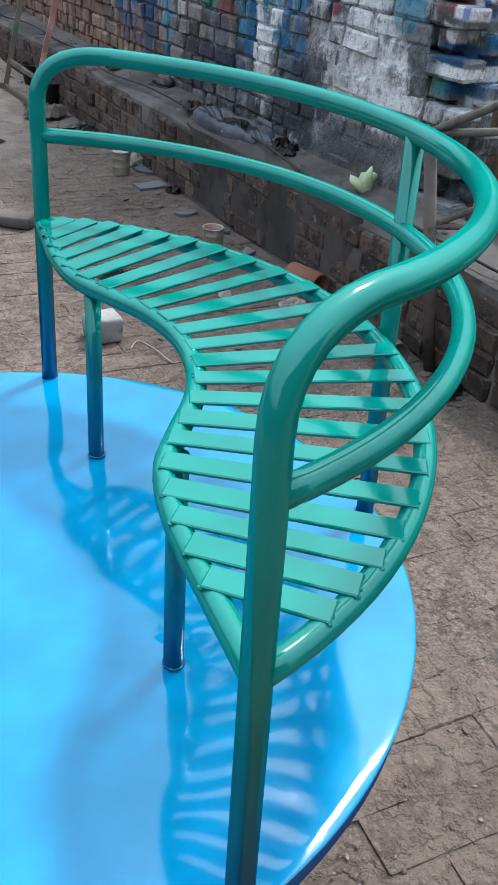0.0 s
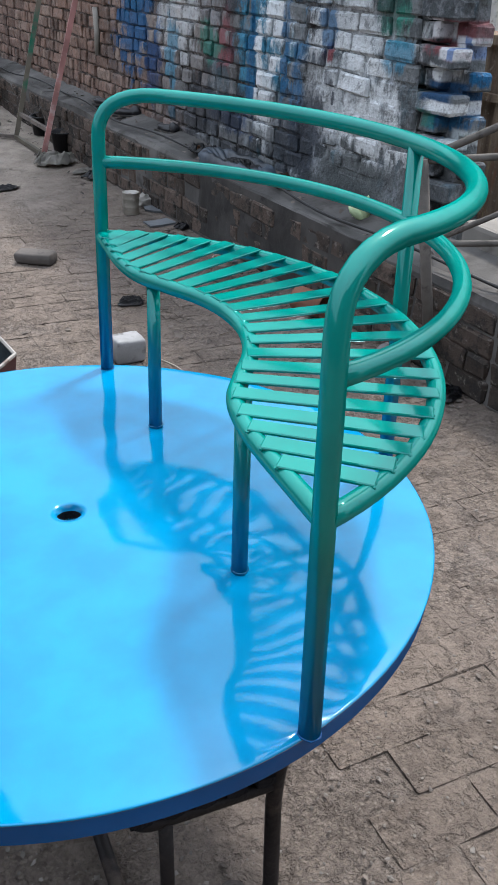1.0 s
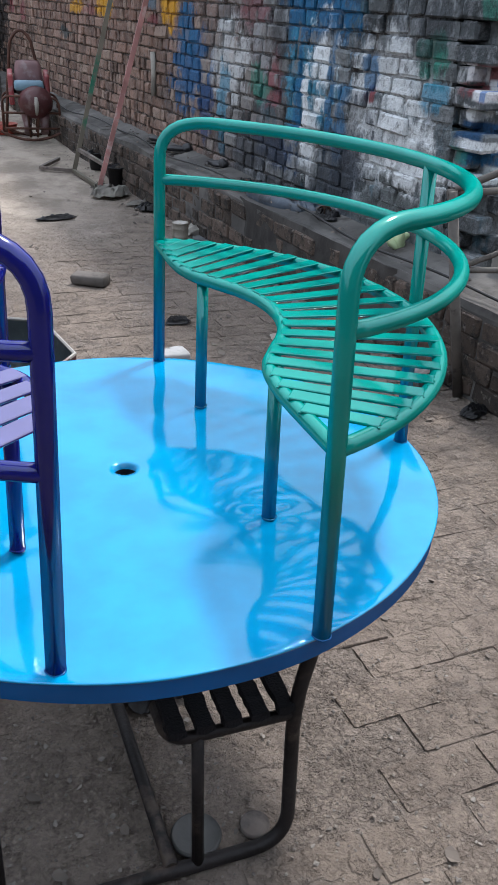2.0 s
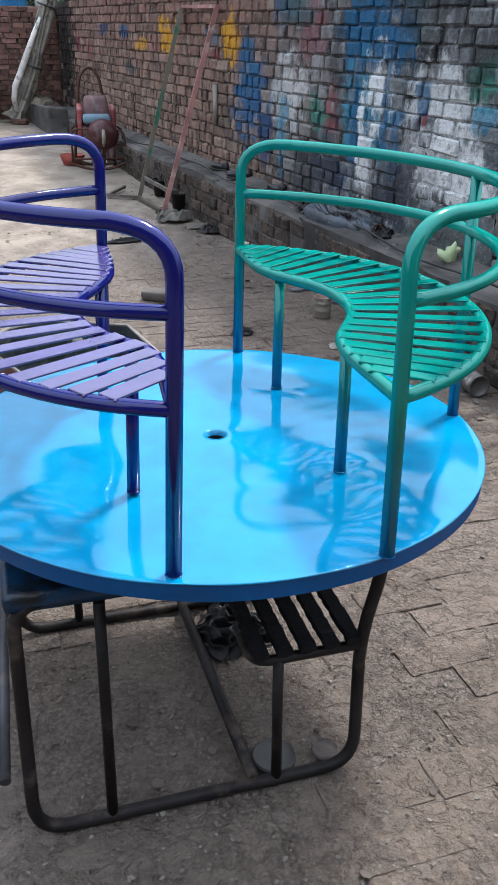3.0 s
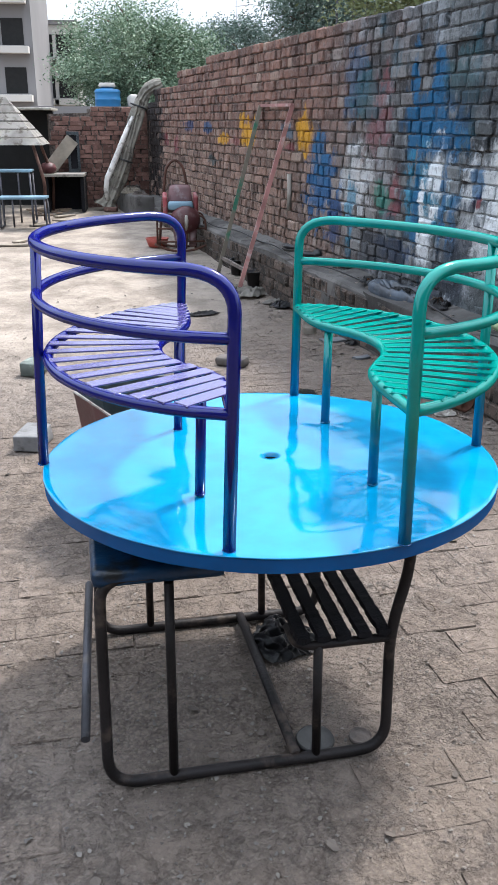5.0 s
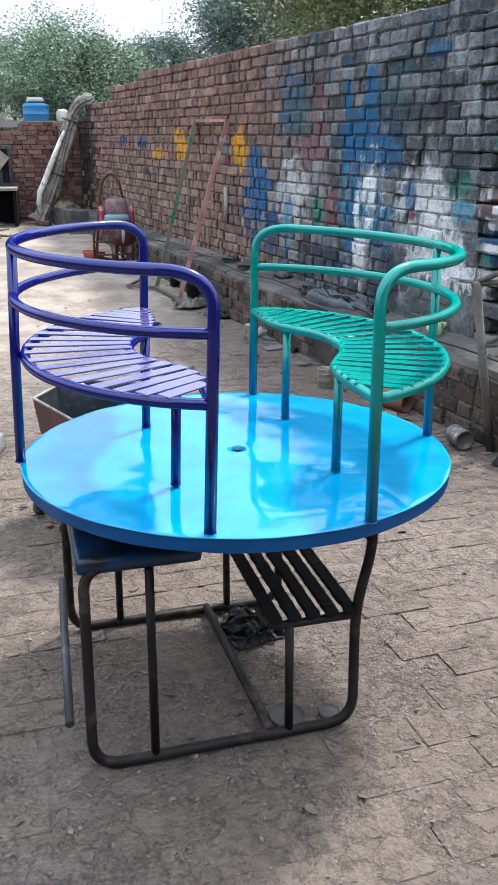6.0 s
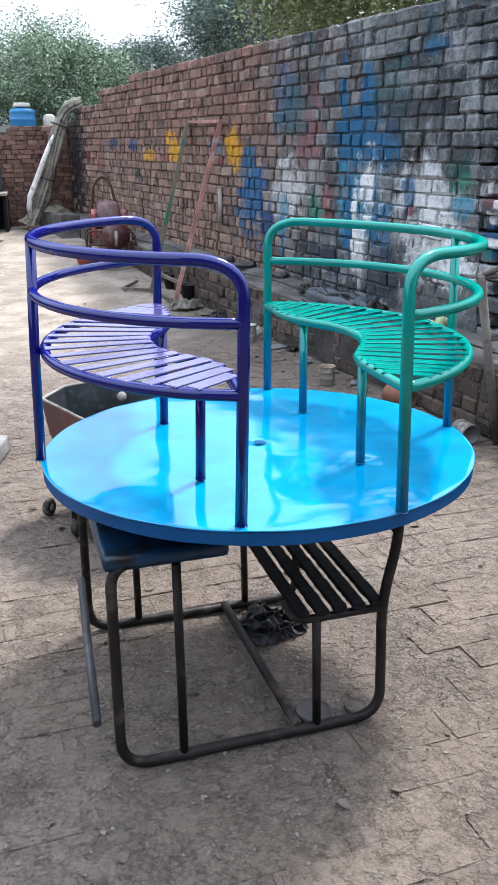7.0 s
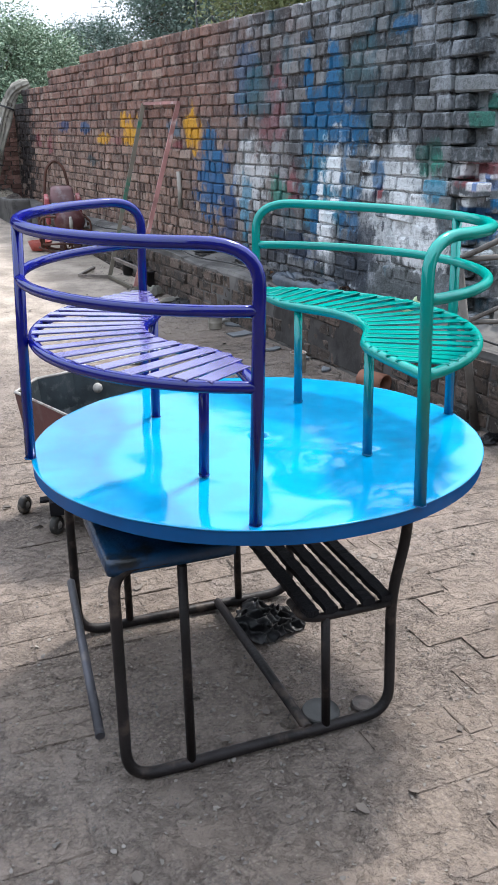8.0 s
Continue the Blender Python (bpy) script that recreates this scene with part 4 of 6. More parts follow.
bucket(on_ground(0.502, 7.45), 0.085, 0.15, "dark bucket behind the leaning frame")


def crumple(size, seed, sub=3, flat=0.35):
    bm = bmesh.new()
    got = bmesh.ops.create_icosphere(bm, subdivisions=sub, radius=1)["verts"]
    for v in got:
        k = 1 + 0.55 * noise.noise(v.co * 2.1 + Vector((seed * 5, 0, 0))) + 0.30 * noise.noise(v.co * 5.3 + Vector((0, seed * 5, 0))) + 0.12 * noise.noise(v.co * 11)
        v.co = Vector((v.co.x * size[0] * k, v.co.y * size[1] * k, max(-0.002, (v.co.z + flat) * size[2] * k)))
    return soften(bm)


def folded_cloth(w, d, high, seed):
    """A dropped cloth: a sheet pushed into sharp folds, on the ground at its hem."""
    bm = bmesh.new()
    n = 60
    grid = []
    for i in range(n + 1):
        row = []
        for j in range(n + 1):
            a, b = i / n * 2 - 1, j / n * 2 - 1
            hem = 1 + 0.28 * noise.noise((math.atan2(b, a) * 1.3, seed, 2))
            x, y = a * math.sqrt(1 - b * b / 2) * w * hem, b * math.sqrt(1 - a * a / 2) * d * hem
            q = 0.7 * noise.noise((x * 16, y * 16, seed))
            fold = 1 - abs(math.sin(9 / max(w, d) * (x * 0.5 + y) + 4 * q + 6 * noise.noise((x * 9, y * 9, seed + 4))))
            small = 1 - abs(noise.noise((x * 55, y * 55, seed + 9))) * 2
            rim = min(1, 2.2 * (1 - max(abs(a), abs(b))))
            row.append(bm.verts.new((x, y, 0.006 + high * (0.25 * (1 + q) + 0.55 * fold ** 1.5 + 0.16 * small) * rim)))
        grid.append(row)
    for i in range(n):
        for j in range(n):
            bm.faces.new((grid[i][j], grid[i + 1][j], grid[i + 1][j + 1], grid[i][j + 1])).smooth = True
    bmesh.ops.solidify(bm, geom=list(bm.faces), thickness=0.003)
    return bm


def heaped_cloth(w, d, high, seed, n=72):
    """A cloth thrown down: narrow creased ridges running one way, broken by cross folds, with a ragged hem."""
    bm = bmesh.new()
    grid = []
    for i in range(n + 1):
        row = []
        for j in range(n + 1):
            a, b = i / n * 2 - 1, j / n * 2 - 1
            hem = 1 + 0.5 * noise.noise((math.cos(math.atan2(b, a)) * 1.6, math.sin(math.atan2(b, a)) * 1.6, seed))
            x, y = a * math.sqrt(1 - b * b / 2) * hem, b * math.sqrt(1 - a * a / 2) * hem
            wx, wy = x + 0.35 * noise.noise((x * 2, y * 2, seed + 1)), y + 0.35 * noise.noise((x * 2, y * 2, seed + 2))
            ridge = max(0.0, 1 - 2.2 * abs(noise.noise((wx * 1.1, wy * 3.0, seed + 3))))
            cross = max(0.0, 1 - 2.6 * abs(noise.noise((wx * 2.6, wy * 1.6, seed + 6))))
            rim = min(1, 3.0 * (1 - max(abs(a), abs(b))))
            z = high * (0.10 + 0.55 * ridge ** 1.4 + 0.30 * cross ** 1.6 + 0.06 * noise.noise((wx * 6, wy * 6, seed)))
            row.append(bm.verts.new((x * w + 0.2 * w * (ridge - 0.5) * rim, y * d, max(0.004, 0.004 + z * (0.25 + 0.75 * rim)))))
        grid.append(row)
    for i in range(n):
        for j in range(n):
            bm.faces.new((grid[i][j], grid[i + 1][j], grid[i + 1][j + 1], grid[i][j + 1])).smooth = True
    bmesh.ops.solidify(bm, geom=list(bm.faces), thickness=0.002)
    return bm


one("crumpled_cloth", heaped_cloth(0.112, 0.09, 0.045, 3), M_RAG, on_ground(0.055, 1.13, -48), "crumpled black cloth lying under the desk", "cloth")
one("rag", heaped_cloth(0.17, 0.14, 0.10, 5, 44), M_CLOTH, on_ground(0.50, 6.5), "pale dirty cloth in folds by the ledge", "rag", "rags")
one("rag", folded_cloth(0.13, 0.06, 0.03, 6), M_CLOTH, on_ground(0.714, 6.251, 30), "flat pale rag on the ground", "rag", "rags")
one("rag", heaped_cloth(0.13, 0.08, 0.06, 7, 40), M_RAG, on_ground(0.803, 6.07, 10), "black rag at the foot of the ledge", "rag", "rags")
one("rag", folded_cloth(0.07, 0.045, 0.03, 8), M_RAG, on_ground(0.542, 3.573, 10), "small black rag beside twigs", "rag", "rags")
one("rag", folded_cloth(0.075, 0.05, 0.03, 9), M_RAG, on_ground(1.555, 2.36, 40), "black torn rag by the stand", "rag", "rags")
one("rag", crumple((0.06, 0.05, 0.05), 10), M_CLOTH, on_ground(0.955, 5.285, 40), "white paper scrap against the ledge", "rag", "rags")
one("rag", folded_cloth(0.15, 0.05, 0.03, 11), M_RAG, on_ground(0.056, 5.826, 15), "dark flattened rag in the yard", "rag", "rags")


def scrap(l, w, t, seed):
    rnd = random.Random(seed)
    bm = bmesh.new()
    low = [bm.verts.new((x + rnd.uniform(-0.02, 0.02), y + rnd.uniform(-0.02, 0.02), 0.0)) for x, y in ((-l / 2, -w / 2), (0, -w / 2), (l / 2, -w / 2), (l / 2, w / 2), (0, w / 2), (-l / 2, w / 2))]
    top = [bm.verts.new(v.co + Vector((0, 0, t + rnd.uniform(-0.002, 0.002)))) for v in low]
    bm.faces.new(low[::-1]), bm.faces.new(top)
    for k in range(6):
        bm.faces.new((low[k], low[(k + 1) % 6], top[(k + 1) % 6], top[k]))
    return bm


M_SLATE = plain("grey_sheet_metal", (0.13, 0.14, 0.15), 0.5, 0.3, 0.4, 12, 0.3)
for x, y, turn, l, w, label in ((0.947, 4.845, 15, 0.17, 0.12, "bent grey metal sheet scrap"), (0.997, 5.167, -20, 0.16, 0.10, "dark sheet scrap by the ledge"), (1.054, 4.364, 30, 0.10, 0.06, "dark broken roof tile scrap"), (1.168, 4.06, 5, 0.09, 0.07, "dark broken roof tile scrap"), (1.225, 3.763, 60, 0.08, 0.05, "broken brick chip on the ground")):
    one("scrap", scrap(l, w, 0.012, x * 10), M_SLATE, on_ground(x, y, turn), label, "scrap", "scraps by the ledge")

M_PAPER = plain("dirty_paper", (0.40, 0.38, 0.34), 0.9, 0.0, 0.3, 20, 0.3)
one("paper_scrap", folded_cloth(0.07, 0.045, 0.02, 51), M_PAPER, on_ground(1.24, 3.16, 20), "crumpled dirty paper beside the clay pipe", "paper", "paper scraps")
one("paper_scrap", folded_cloth(0.05, 0.03, 0.012, 52), M_PAPER, on_ground(0.98, 3.30, 70), "flat dirty paper scrap on the ground", "paper", "paper scraps")
one("rag", heaped_cloth(0.055, 0.035, 0.02, 53, 40), M_RAG, on_ground(1.545, 2.36, 30), "black torn cloth at the foot of the ledge", "rag", "rags")
one("rag", heaped_cloth(0.08, 0.05, 0.03, 54, 40), M_RAG, on_ground(1.10, 4.75, 10), "small black rag by the ledge", "rag", "rags")
M_STRAW = plain("pale_string", (0.36, 0.33, 0.27), 0.8, 0.0, 0.3, 30, 0.2)
string_line = [(0.50 + 0.10 * t, 2.86 + 0.07 * math.sin(t * 3.4) - 0.05 * t, 0.004 + 0.006 * math.sin(t * 5) ** 2) for t in np.linspace(0, 1.5, 22)]
one("string", tube(string_line, 0.0022, 6), M_STRAW, pose(0, 0, 0), "pale curled string lying beside the half brick", "string")
for k, (u, v, z, turn) in enumerate(((0.20, -1.30, 0.535, 20), (0.28, -1.42, 0.535, 80), (0.16, -1.52, 0.535, 140))):
    one("dry_leaf", folded_cloth(0.055, 0.032, 0.03, 60 + k), plain("ochre_dead_leaf", (0.26, 0.15, 0.05), 0.8, 0.0, 0.4, 20, 0.3), WALL @ pose(u, v, z, 0, 0, turn), "curled ochre dry leaf on the masonry step", "leaf", "dry leaves")

M_LID = plain("dusty_lid_paint", (0.06, 0.06, 0.058), 0.7, 0.0, 0.4, 12, 0.3, dirt=(0.09, 0.08, 0.07))
for x, y, r, label in ((0.066, 0.682, 0.049, "round grey tin lid on the ground"), (0.184, 0.679, 0.030, "small round grey disc on the ground")):
    one("tin_lid", lathe(bmesh.new(), [(0, 0), (r, 0), (r * 1.03, 0.006), (r * 0.96, 0.012), (r * 0.9, 0.008), (r * 0.4, 0.009), (0, 0.011)], 28), M_LID if r > 0.04 else M_BRICKLOOSE, on_ground(x, y, 0, 0.003), label, "lid", "lids under the desk")


# ---- things on the ledge ----
def on_ledge(u, v, turn=0.0, lift=0.0):
    return WALL @ pose(u, v, 0.402 + RISE * max(v, 0) + lift, 0, 0, turn)


husk = thing("corn_husk", on_ledge(-0.10, -0.50, 20, -0.012), "pale yellow-green husk lying on the ledge", "husk")
for k, (dx, dy, s, tilt) in enumerate(((0, 0, 1.0, 10), (0.03, 0.02, 0.8, 55), (-0.03, 0.015, 0.7, -35))):
    bm = bmesh.new()
    blob(bm, (0, 0, 0), (0.026 * s, 0.033 * s, 0.075 * s), k, 0.4, 2, pose(dx, dy, 0.05, tilt, 20 * k, 40 * k))
    part("leaf", soften(bm), M_PEEL, husk)
M_SHEET = plain("grey_blue_plastic_sheet", (0.034, 0.047, 0.064), 0.45, 0.0, 0.8, 9, 0.5, dirt=(0.010, 0.012, 0.015), spec=0.5)


def sagging_sheet():
    """A crumpled plastic sheet bunched into a long hollow with a raised lip."""
    bm = bmesh.new()
    n, rings = 96, []
    for k, (r, z) in enumerate(((1.0, -0.02), (1.02, 0.012), (0.93, 0.045), (0.80, 0.052), (0.66, 0.036), (0.50, 0.014), (0.25, 0.008), (0.02, 0.010))):
        ring = []
        for i in range(n):
            a = i * math.tau / n
            w = 1 + 0.16 * noise.noise((math.cos(a) * 2.2, math.sin(a) * 2.2, 4)) + 0.05 * noise.noise((math.cos(a) * 9, math.sin(a) * 9, k * 0.4))
            fold = 0.016 * noise.noise((math.cos(a) * 6, math.sin(a) * 6, k * 0.7)) + 0.010 * noise.noise((math.cos(a) * 15, math.sin(a) * 15, k * 0.5))
            ring.append(bm.verts.new((0.112 * r * w * math.cos(a), 0.37 * r * w * math.sin(a), z + fold * (1 if 0 < k < 6 else 0.3))))
        rings.append(ring)
    for p, q in zip(rings, rings[1:]):
        for i in range(n):
            bm.faces.new((p[i], p[(i + 1) % n], q[(i + 1) % n], q[i])).smooth = True
    bm.faces.new(rings[-1])
    bmesh.ops.recalc_face_normals(bm, faces=bm.faces)
    return bm


one("plastic_sheet", sagging_sheet(), M_SHEET, on_ledge(-0.120, 0.66, 2, 0.0), "grey-blue plastic sheet bunched into a hollow on the ledge", "plastic sheet")
one("rag", heaped_cloth(0.06, 0.16, 0.045, 41, 40), M_RAG, on_ledge(-0.11, 0.60, 4, 0.012), "black rag lying in the plastic sheet", "rag", "rags")
one("rag", heaped_cloth(0.07, 0.11, 0.05, 42, 40), M_RAG, on_ledge(-0.13, 1.06, 10, 0.006), "black rag on the ledge beside the sheet", "rag", "rags")
one("rag", heaped_cloth(0.06, 0.10, 0.05, 43, 40), M_RAG, on_ledge(-0.10, 0.16, -20, 0.006), "black torn rag on the ledge", "rag", "rags")
M_DEADLEAF = plain("dead_leaf", (0.15, 0.068, 0.032), 0.8, 0.0, 0.5, 20, 0.3)
one("dry_leaf", folded_cloth(0.045, 0.03, 0.03, 25), M_DEADLEAF, on_ledge(-0.14, 1.08, 30, 0.01), "curled orange-brown dry leaf on the ledge", "leaf", "dry leaves")
one("dry_leaf", folded_cloth(0.07, 0.05, 0.045, 26), plain("dark_dead_leaf", (0.05, 0.028, 0.018), 0.8, 0.0, 0.5, 20, 0.3), on_ledge(-0.08, 0.22, 60, 0.01), "heap of dark dry leaves on the ledge", "leaf", "dry leaves")


def old_shoe(v, u, turn):
    s = thing("shoe", on_ledge(u, v, turn, 0.012), "old black cloth shoe lying on the ledge", "shoe", "shoes on the ledge")
    upper = bmesh.new()
    blob(upper, (0, 0.02, 0.024), (0.034, 0.085, 0.026), int(v * 9), 0.25, 3)
    blob(upper, (0, -0.055, 0.03), (0.03, 0.04, 0.036), int(v * 7), 0.25, 3)
    part("upper", soften(upper), M_RAG, s)
    sole = bmesh.new()
    box(sole, (-0.034, -0.098, -0.004), (0.034, 0.108, 0.010), None, 0.005)
    part("sole", sole, M_RUBBER, s, "dirty rubber sole")


for v, u, turn in ((2.75, -0.08, 25), (2.30, -0.09, 60), (1.66, -0.07, 15)):
    old_shoe(v, u, turn)
cable_line = [WALL @ Vector((-0.20 + 0.04 * math.sin(v * 2.2), v, 0.425 + RISE * max(v, 0) + 0.012 * math.sin(v * 5))) for v in np.arange(-3.2, 6.0, 0.12)]
one("cable", tube(cable_line, 0.007, 6), M_CABLE, pose(0, 0, 0), "black cable lying along the ledge", "cable")


M_STANDWOOD = plain("grey_weathered_pole", (0.105, 0.095, 0.085), 0.85, 0.0, 0.45, 16, 0.6, dirt=(0.045, 0.04, 0.036))


def stand():
    s = thing("metal_stand", on_ground(1.567, 2.53), "leaning grey tubular stand beside the ledge", "metal stand")
    o = Vector((1.507, 2.53, 0))
    lines = (("leg", ((1.507, 2.53, -0.003), (1.424, 2.544, 0.439), (1.35, 2.558, 0.851)), 0.021), ("leg", ((1.934, 2.34, 0.414), (1.964, 2.388, 0.775), (1.995, 2.435, 1.184)), 0.021),
             ("top_bar", ((1.331, 2.563, 0.842), (1.671, 2.511, 0.862), (2.012, 2.435, 0.882)), 0.013), ("lower_bar", ((1.411, 2.544, 0.547), (1.718, 2.464, 0.558), (1.973, 2.378, 0.57)), 0.012),
             ("brace", ((1.36, 2.558, 0.851), (1.673, 2.502, 0.993), (1.995, 2.435, 1.145)), 0.014), ("brace", ((1.425, 2.539, 0.557), (1.699, 2.483, 0.681), (1.973, 2.426, 0.824)), 0.011))
    for name, pts, r in lines:
        part(name, tube([Vector(p) - o for p in pts], r, 10), M_STANDWOOD, s)


stand()


# ---- trolley tub behind the platform ----
M_RIM = plain("chipped_grey_rim", (0.20, 0.19, 0.175), 0.6, 0.0, 0.5, 14, 0.3, dirt=(0.09, 0.05, 0.04))


def tub():
    t = thing("tub_cart", on_ground(-0.362, 2.037), "open dark green metal tub with maroon sides on castors", "cart")
    o = Vector((-0.362, 2.037, 0))
    rim = [(-0.637, 2.141), (-0.555, 2.302), (-0.408, 2.378), (-0.131, 2.284), (-0.047, 1.98), (-0.181, 1.753), (-0.449, 1.772)]
    mid = Vector((sum(p[0] for p in rim) / 7, sum(p[1] for p in rim) / 7, 0))

    def ring(bm, k, z):
        return [bm.verts.new(Vector((mid.x + (x - mid.x) * k, mid.y + (y - mid.y) * k, z)) - o) for x, y in rim]

    outer = bmesh.new()
    a, b, c = ring(outer, 1.0, 0.50), ring(outer, 0.93, 0.36), ring(outer, 0.66, 0.13)
    for p, q in ((a, b), (b, c)):
        for i in range(7):
            outer.faces.new((p[i], p[(i + 1) % 7], q[(i + 1) % 7], q[i]))
    outer.faces.new(c)
    bmesh.ops.recalc_face_normals(outer, faces=outer.faces)
    part("outer_shell", outer, M_MAROON, t, "faded maroon outer shell")
    inner = bmesh.new()
    a, b, c = ring(inner, 0.965, 0.498), ring(inner, 0.90, 0.36), ring(inner, 0.63, 0.145)
    for p, q in ((a, b), (b, c)):
        for i in range(7):
            inner.faces.new((p[i], p[(i + 1) % 7], q[(i + 1) % 7], q[i]))
    inner.faces.new(c)
    shell = part("inner_shell", inner, M_TUB, t, "dark green inside")
    lip = [Vector((mid.x + (x - mid.x) * 0.985, mid.y + (y - mid.y) * 0.985, 0.502)) - o for x, y in rim]
    part("rim", sweep(bmesh.new(), lip, 0.006, 6, closed=True, flat=True), M_RIM, t, "chipped pale rim")
    spot = Vector((-0.314, 2.302, 0.444)) - o
    part("hole", lathe(bmesh.new(), [(0, 0), (0.02, 0), (0.021, 0.001), (0, 0.0012)], 16, Matrix.Translation(spot) @ pose(0, 0, 0, 75, 0, -22)), M_CLOTH, shell, "round light hole in the side")
    chassis = bmesh.new()
    box(chassis, (-0.585, 2.02, 0.088), (-0.55, 2.06, 0.10), Matrix.Translation(-o), 0.004)
    box(chassis, (-0.552, 1.907, 0.08), (-0.092, 2.237, 0.135), Matrix.Translation(-o), 0.004)
    part("chassis", chassis, M_TAR, t, "dark steel chassis")
    for x, y in ((-0.645, 2.146), (-0.533, 1.928), (-0.137, 2.208), (-0.132, 1.933)):
        m = Matrix.Translation(Vector((x, y, 0.036)) - o) @ pose(0, 0, 0, 90, 0, 58)
        w = part("wheel", lathe(bmesh.new(), [(0.016, -0.014), (0.030, -0.014), (0.036, -0.008), (0.036, 0.008), (0.030, 0.014), (0.016, 0.014), (0.016, -0.014)], 24, m), M_RUBBER, t, "dirty castor wheel")
        part("hub", lathe(bmesh.new(), [(0, -0.017), (0.012, -0.017), (0.017, -0.010), (0.017, 0.010), (0.012, 0.017), (0, 0.017)], 16, m), M_RIM, w)
        part("fork", tube([Vector((x, y, 0.036)) - o, Vector((x + 0.012, y + 0.0, 0.072)) - o], 0.008, 8), M_TUBE, w)


tub()


# ---- frame leaning on the wall, and the rocking toy ----
def leaning_frame():
    s = thing("leaning_frame", on_ground(0.359, 7), "worn pink and green painted steel frame leaning on the wall", "steel frame")
    o = Vector((0.359, 7, ground_z(0, 7)))
    fl, fr = Vector((0.279, 7.297, 0.052)), Vector((0.44, 6.702, 0.028))
    tl, tr = Vector((0.735, 7.558, 1.648)), Vector((0.92, 6.765, 1.639))

    def bar(name, a, b, r, mat, label=""):
        part(name, sweep(bmesh.new(), [a - o, a.lerp(b, 0.5) - o, b - o], r, 4, flat=True), mat, s, label)

    bar("side_rail", fl, tl, 0.026, M_LADDER_G, "green-grey rail")
    bar("side_rail", fr, tr, 0.026, M_LADDER, "pink-brown rail")
    bar("top_bar", tl, tr, 0.018, M_LADDER)
    bar("rung", fl.lerp(tl, 0.12), fr.lerp(tr, 0.12), 0.02, M_BRICKLOOSE)
    bar("foot_bar", fl + Vector((0, 0, 0.02)), fr + Vector((0, 0, 0.02)), 0.02, M_LADDER_G)
    bar("ground_bar", fl + Vector((0, 0, 0.02)), fl + Vector((-0.28, 0.08, 0.03)), 0.018, M_BRICKLOOSE)
    bar("ground_bar", fl + Vector((-0.28, 0.08, 0.03)), fl + Vector((-0.10, 0.45, 0.045)), 0.018, M_BRICKLOOSE)


leaning_frame()
one("wall_pipe", tube([WALL @ Vector((-0.02, 3.02, 0.74)), WALL @ Vector((-0.022, 3.01, 0.9)), WALL @ Vector((-0.02, 3.03, 1.06))], 0.021, 8), M_CLOTH, pose(0, 0, 0), "short grey pipe standing against the wall", "pipe")


M_RIDE = plain("grey_maroon_paint", (0.15, 0.085, 0.088), 0.5, 0.0, 0.4, 7, 0.3, dirt=(0.21, 0.16, 0.165))


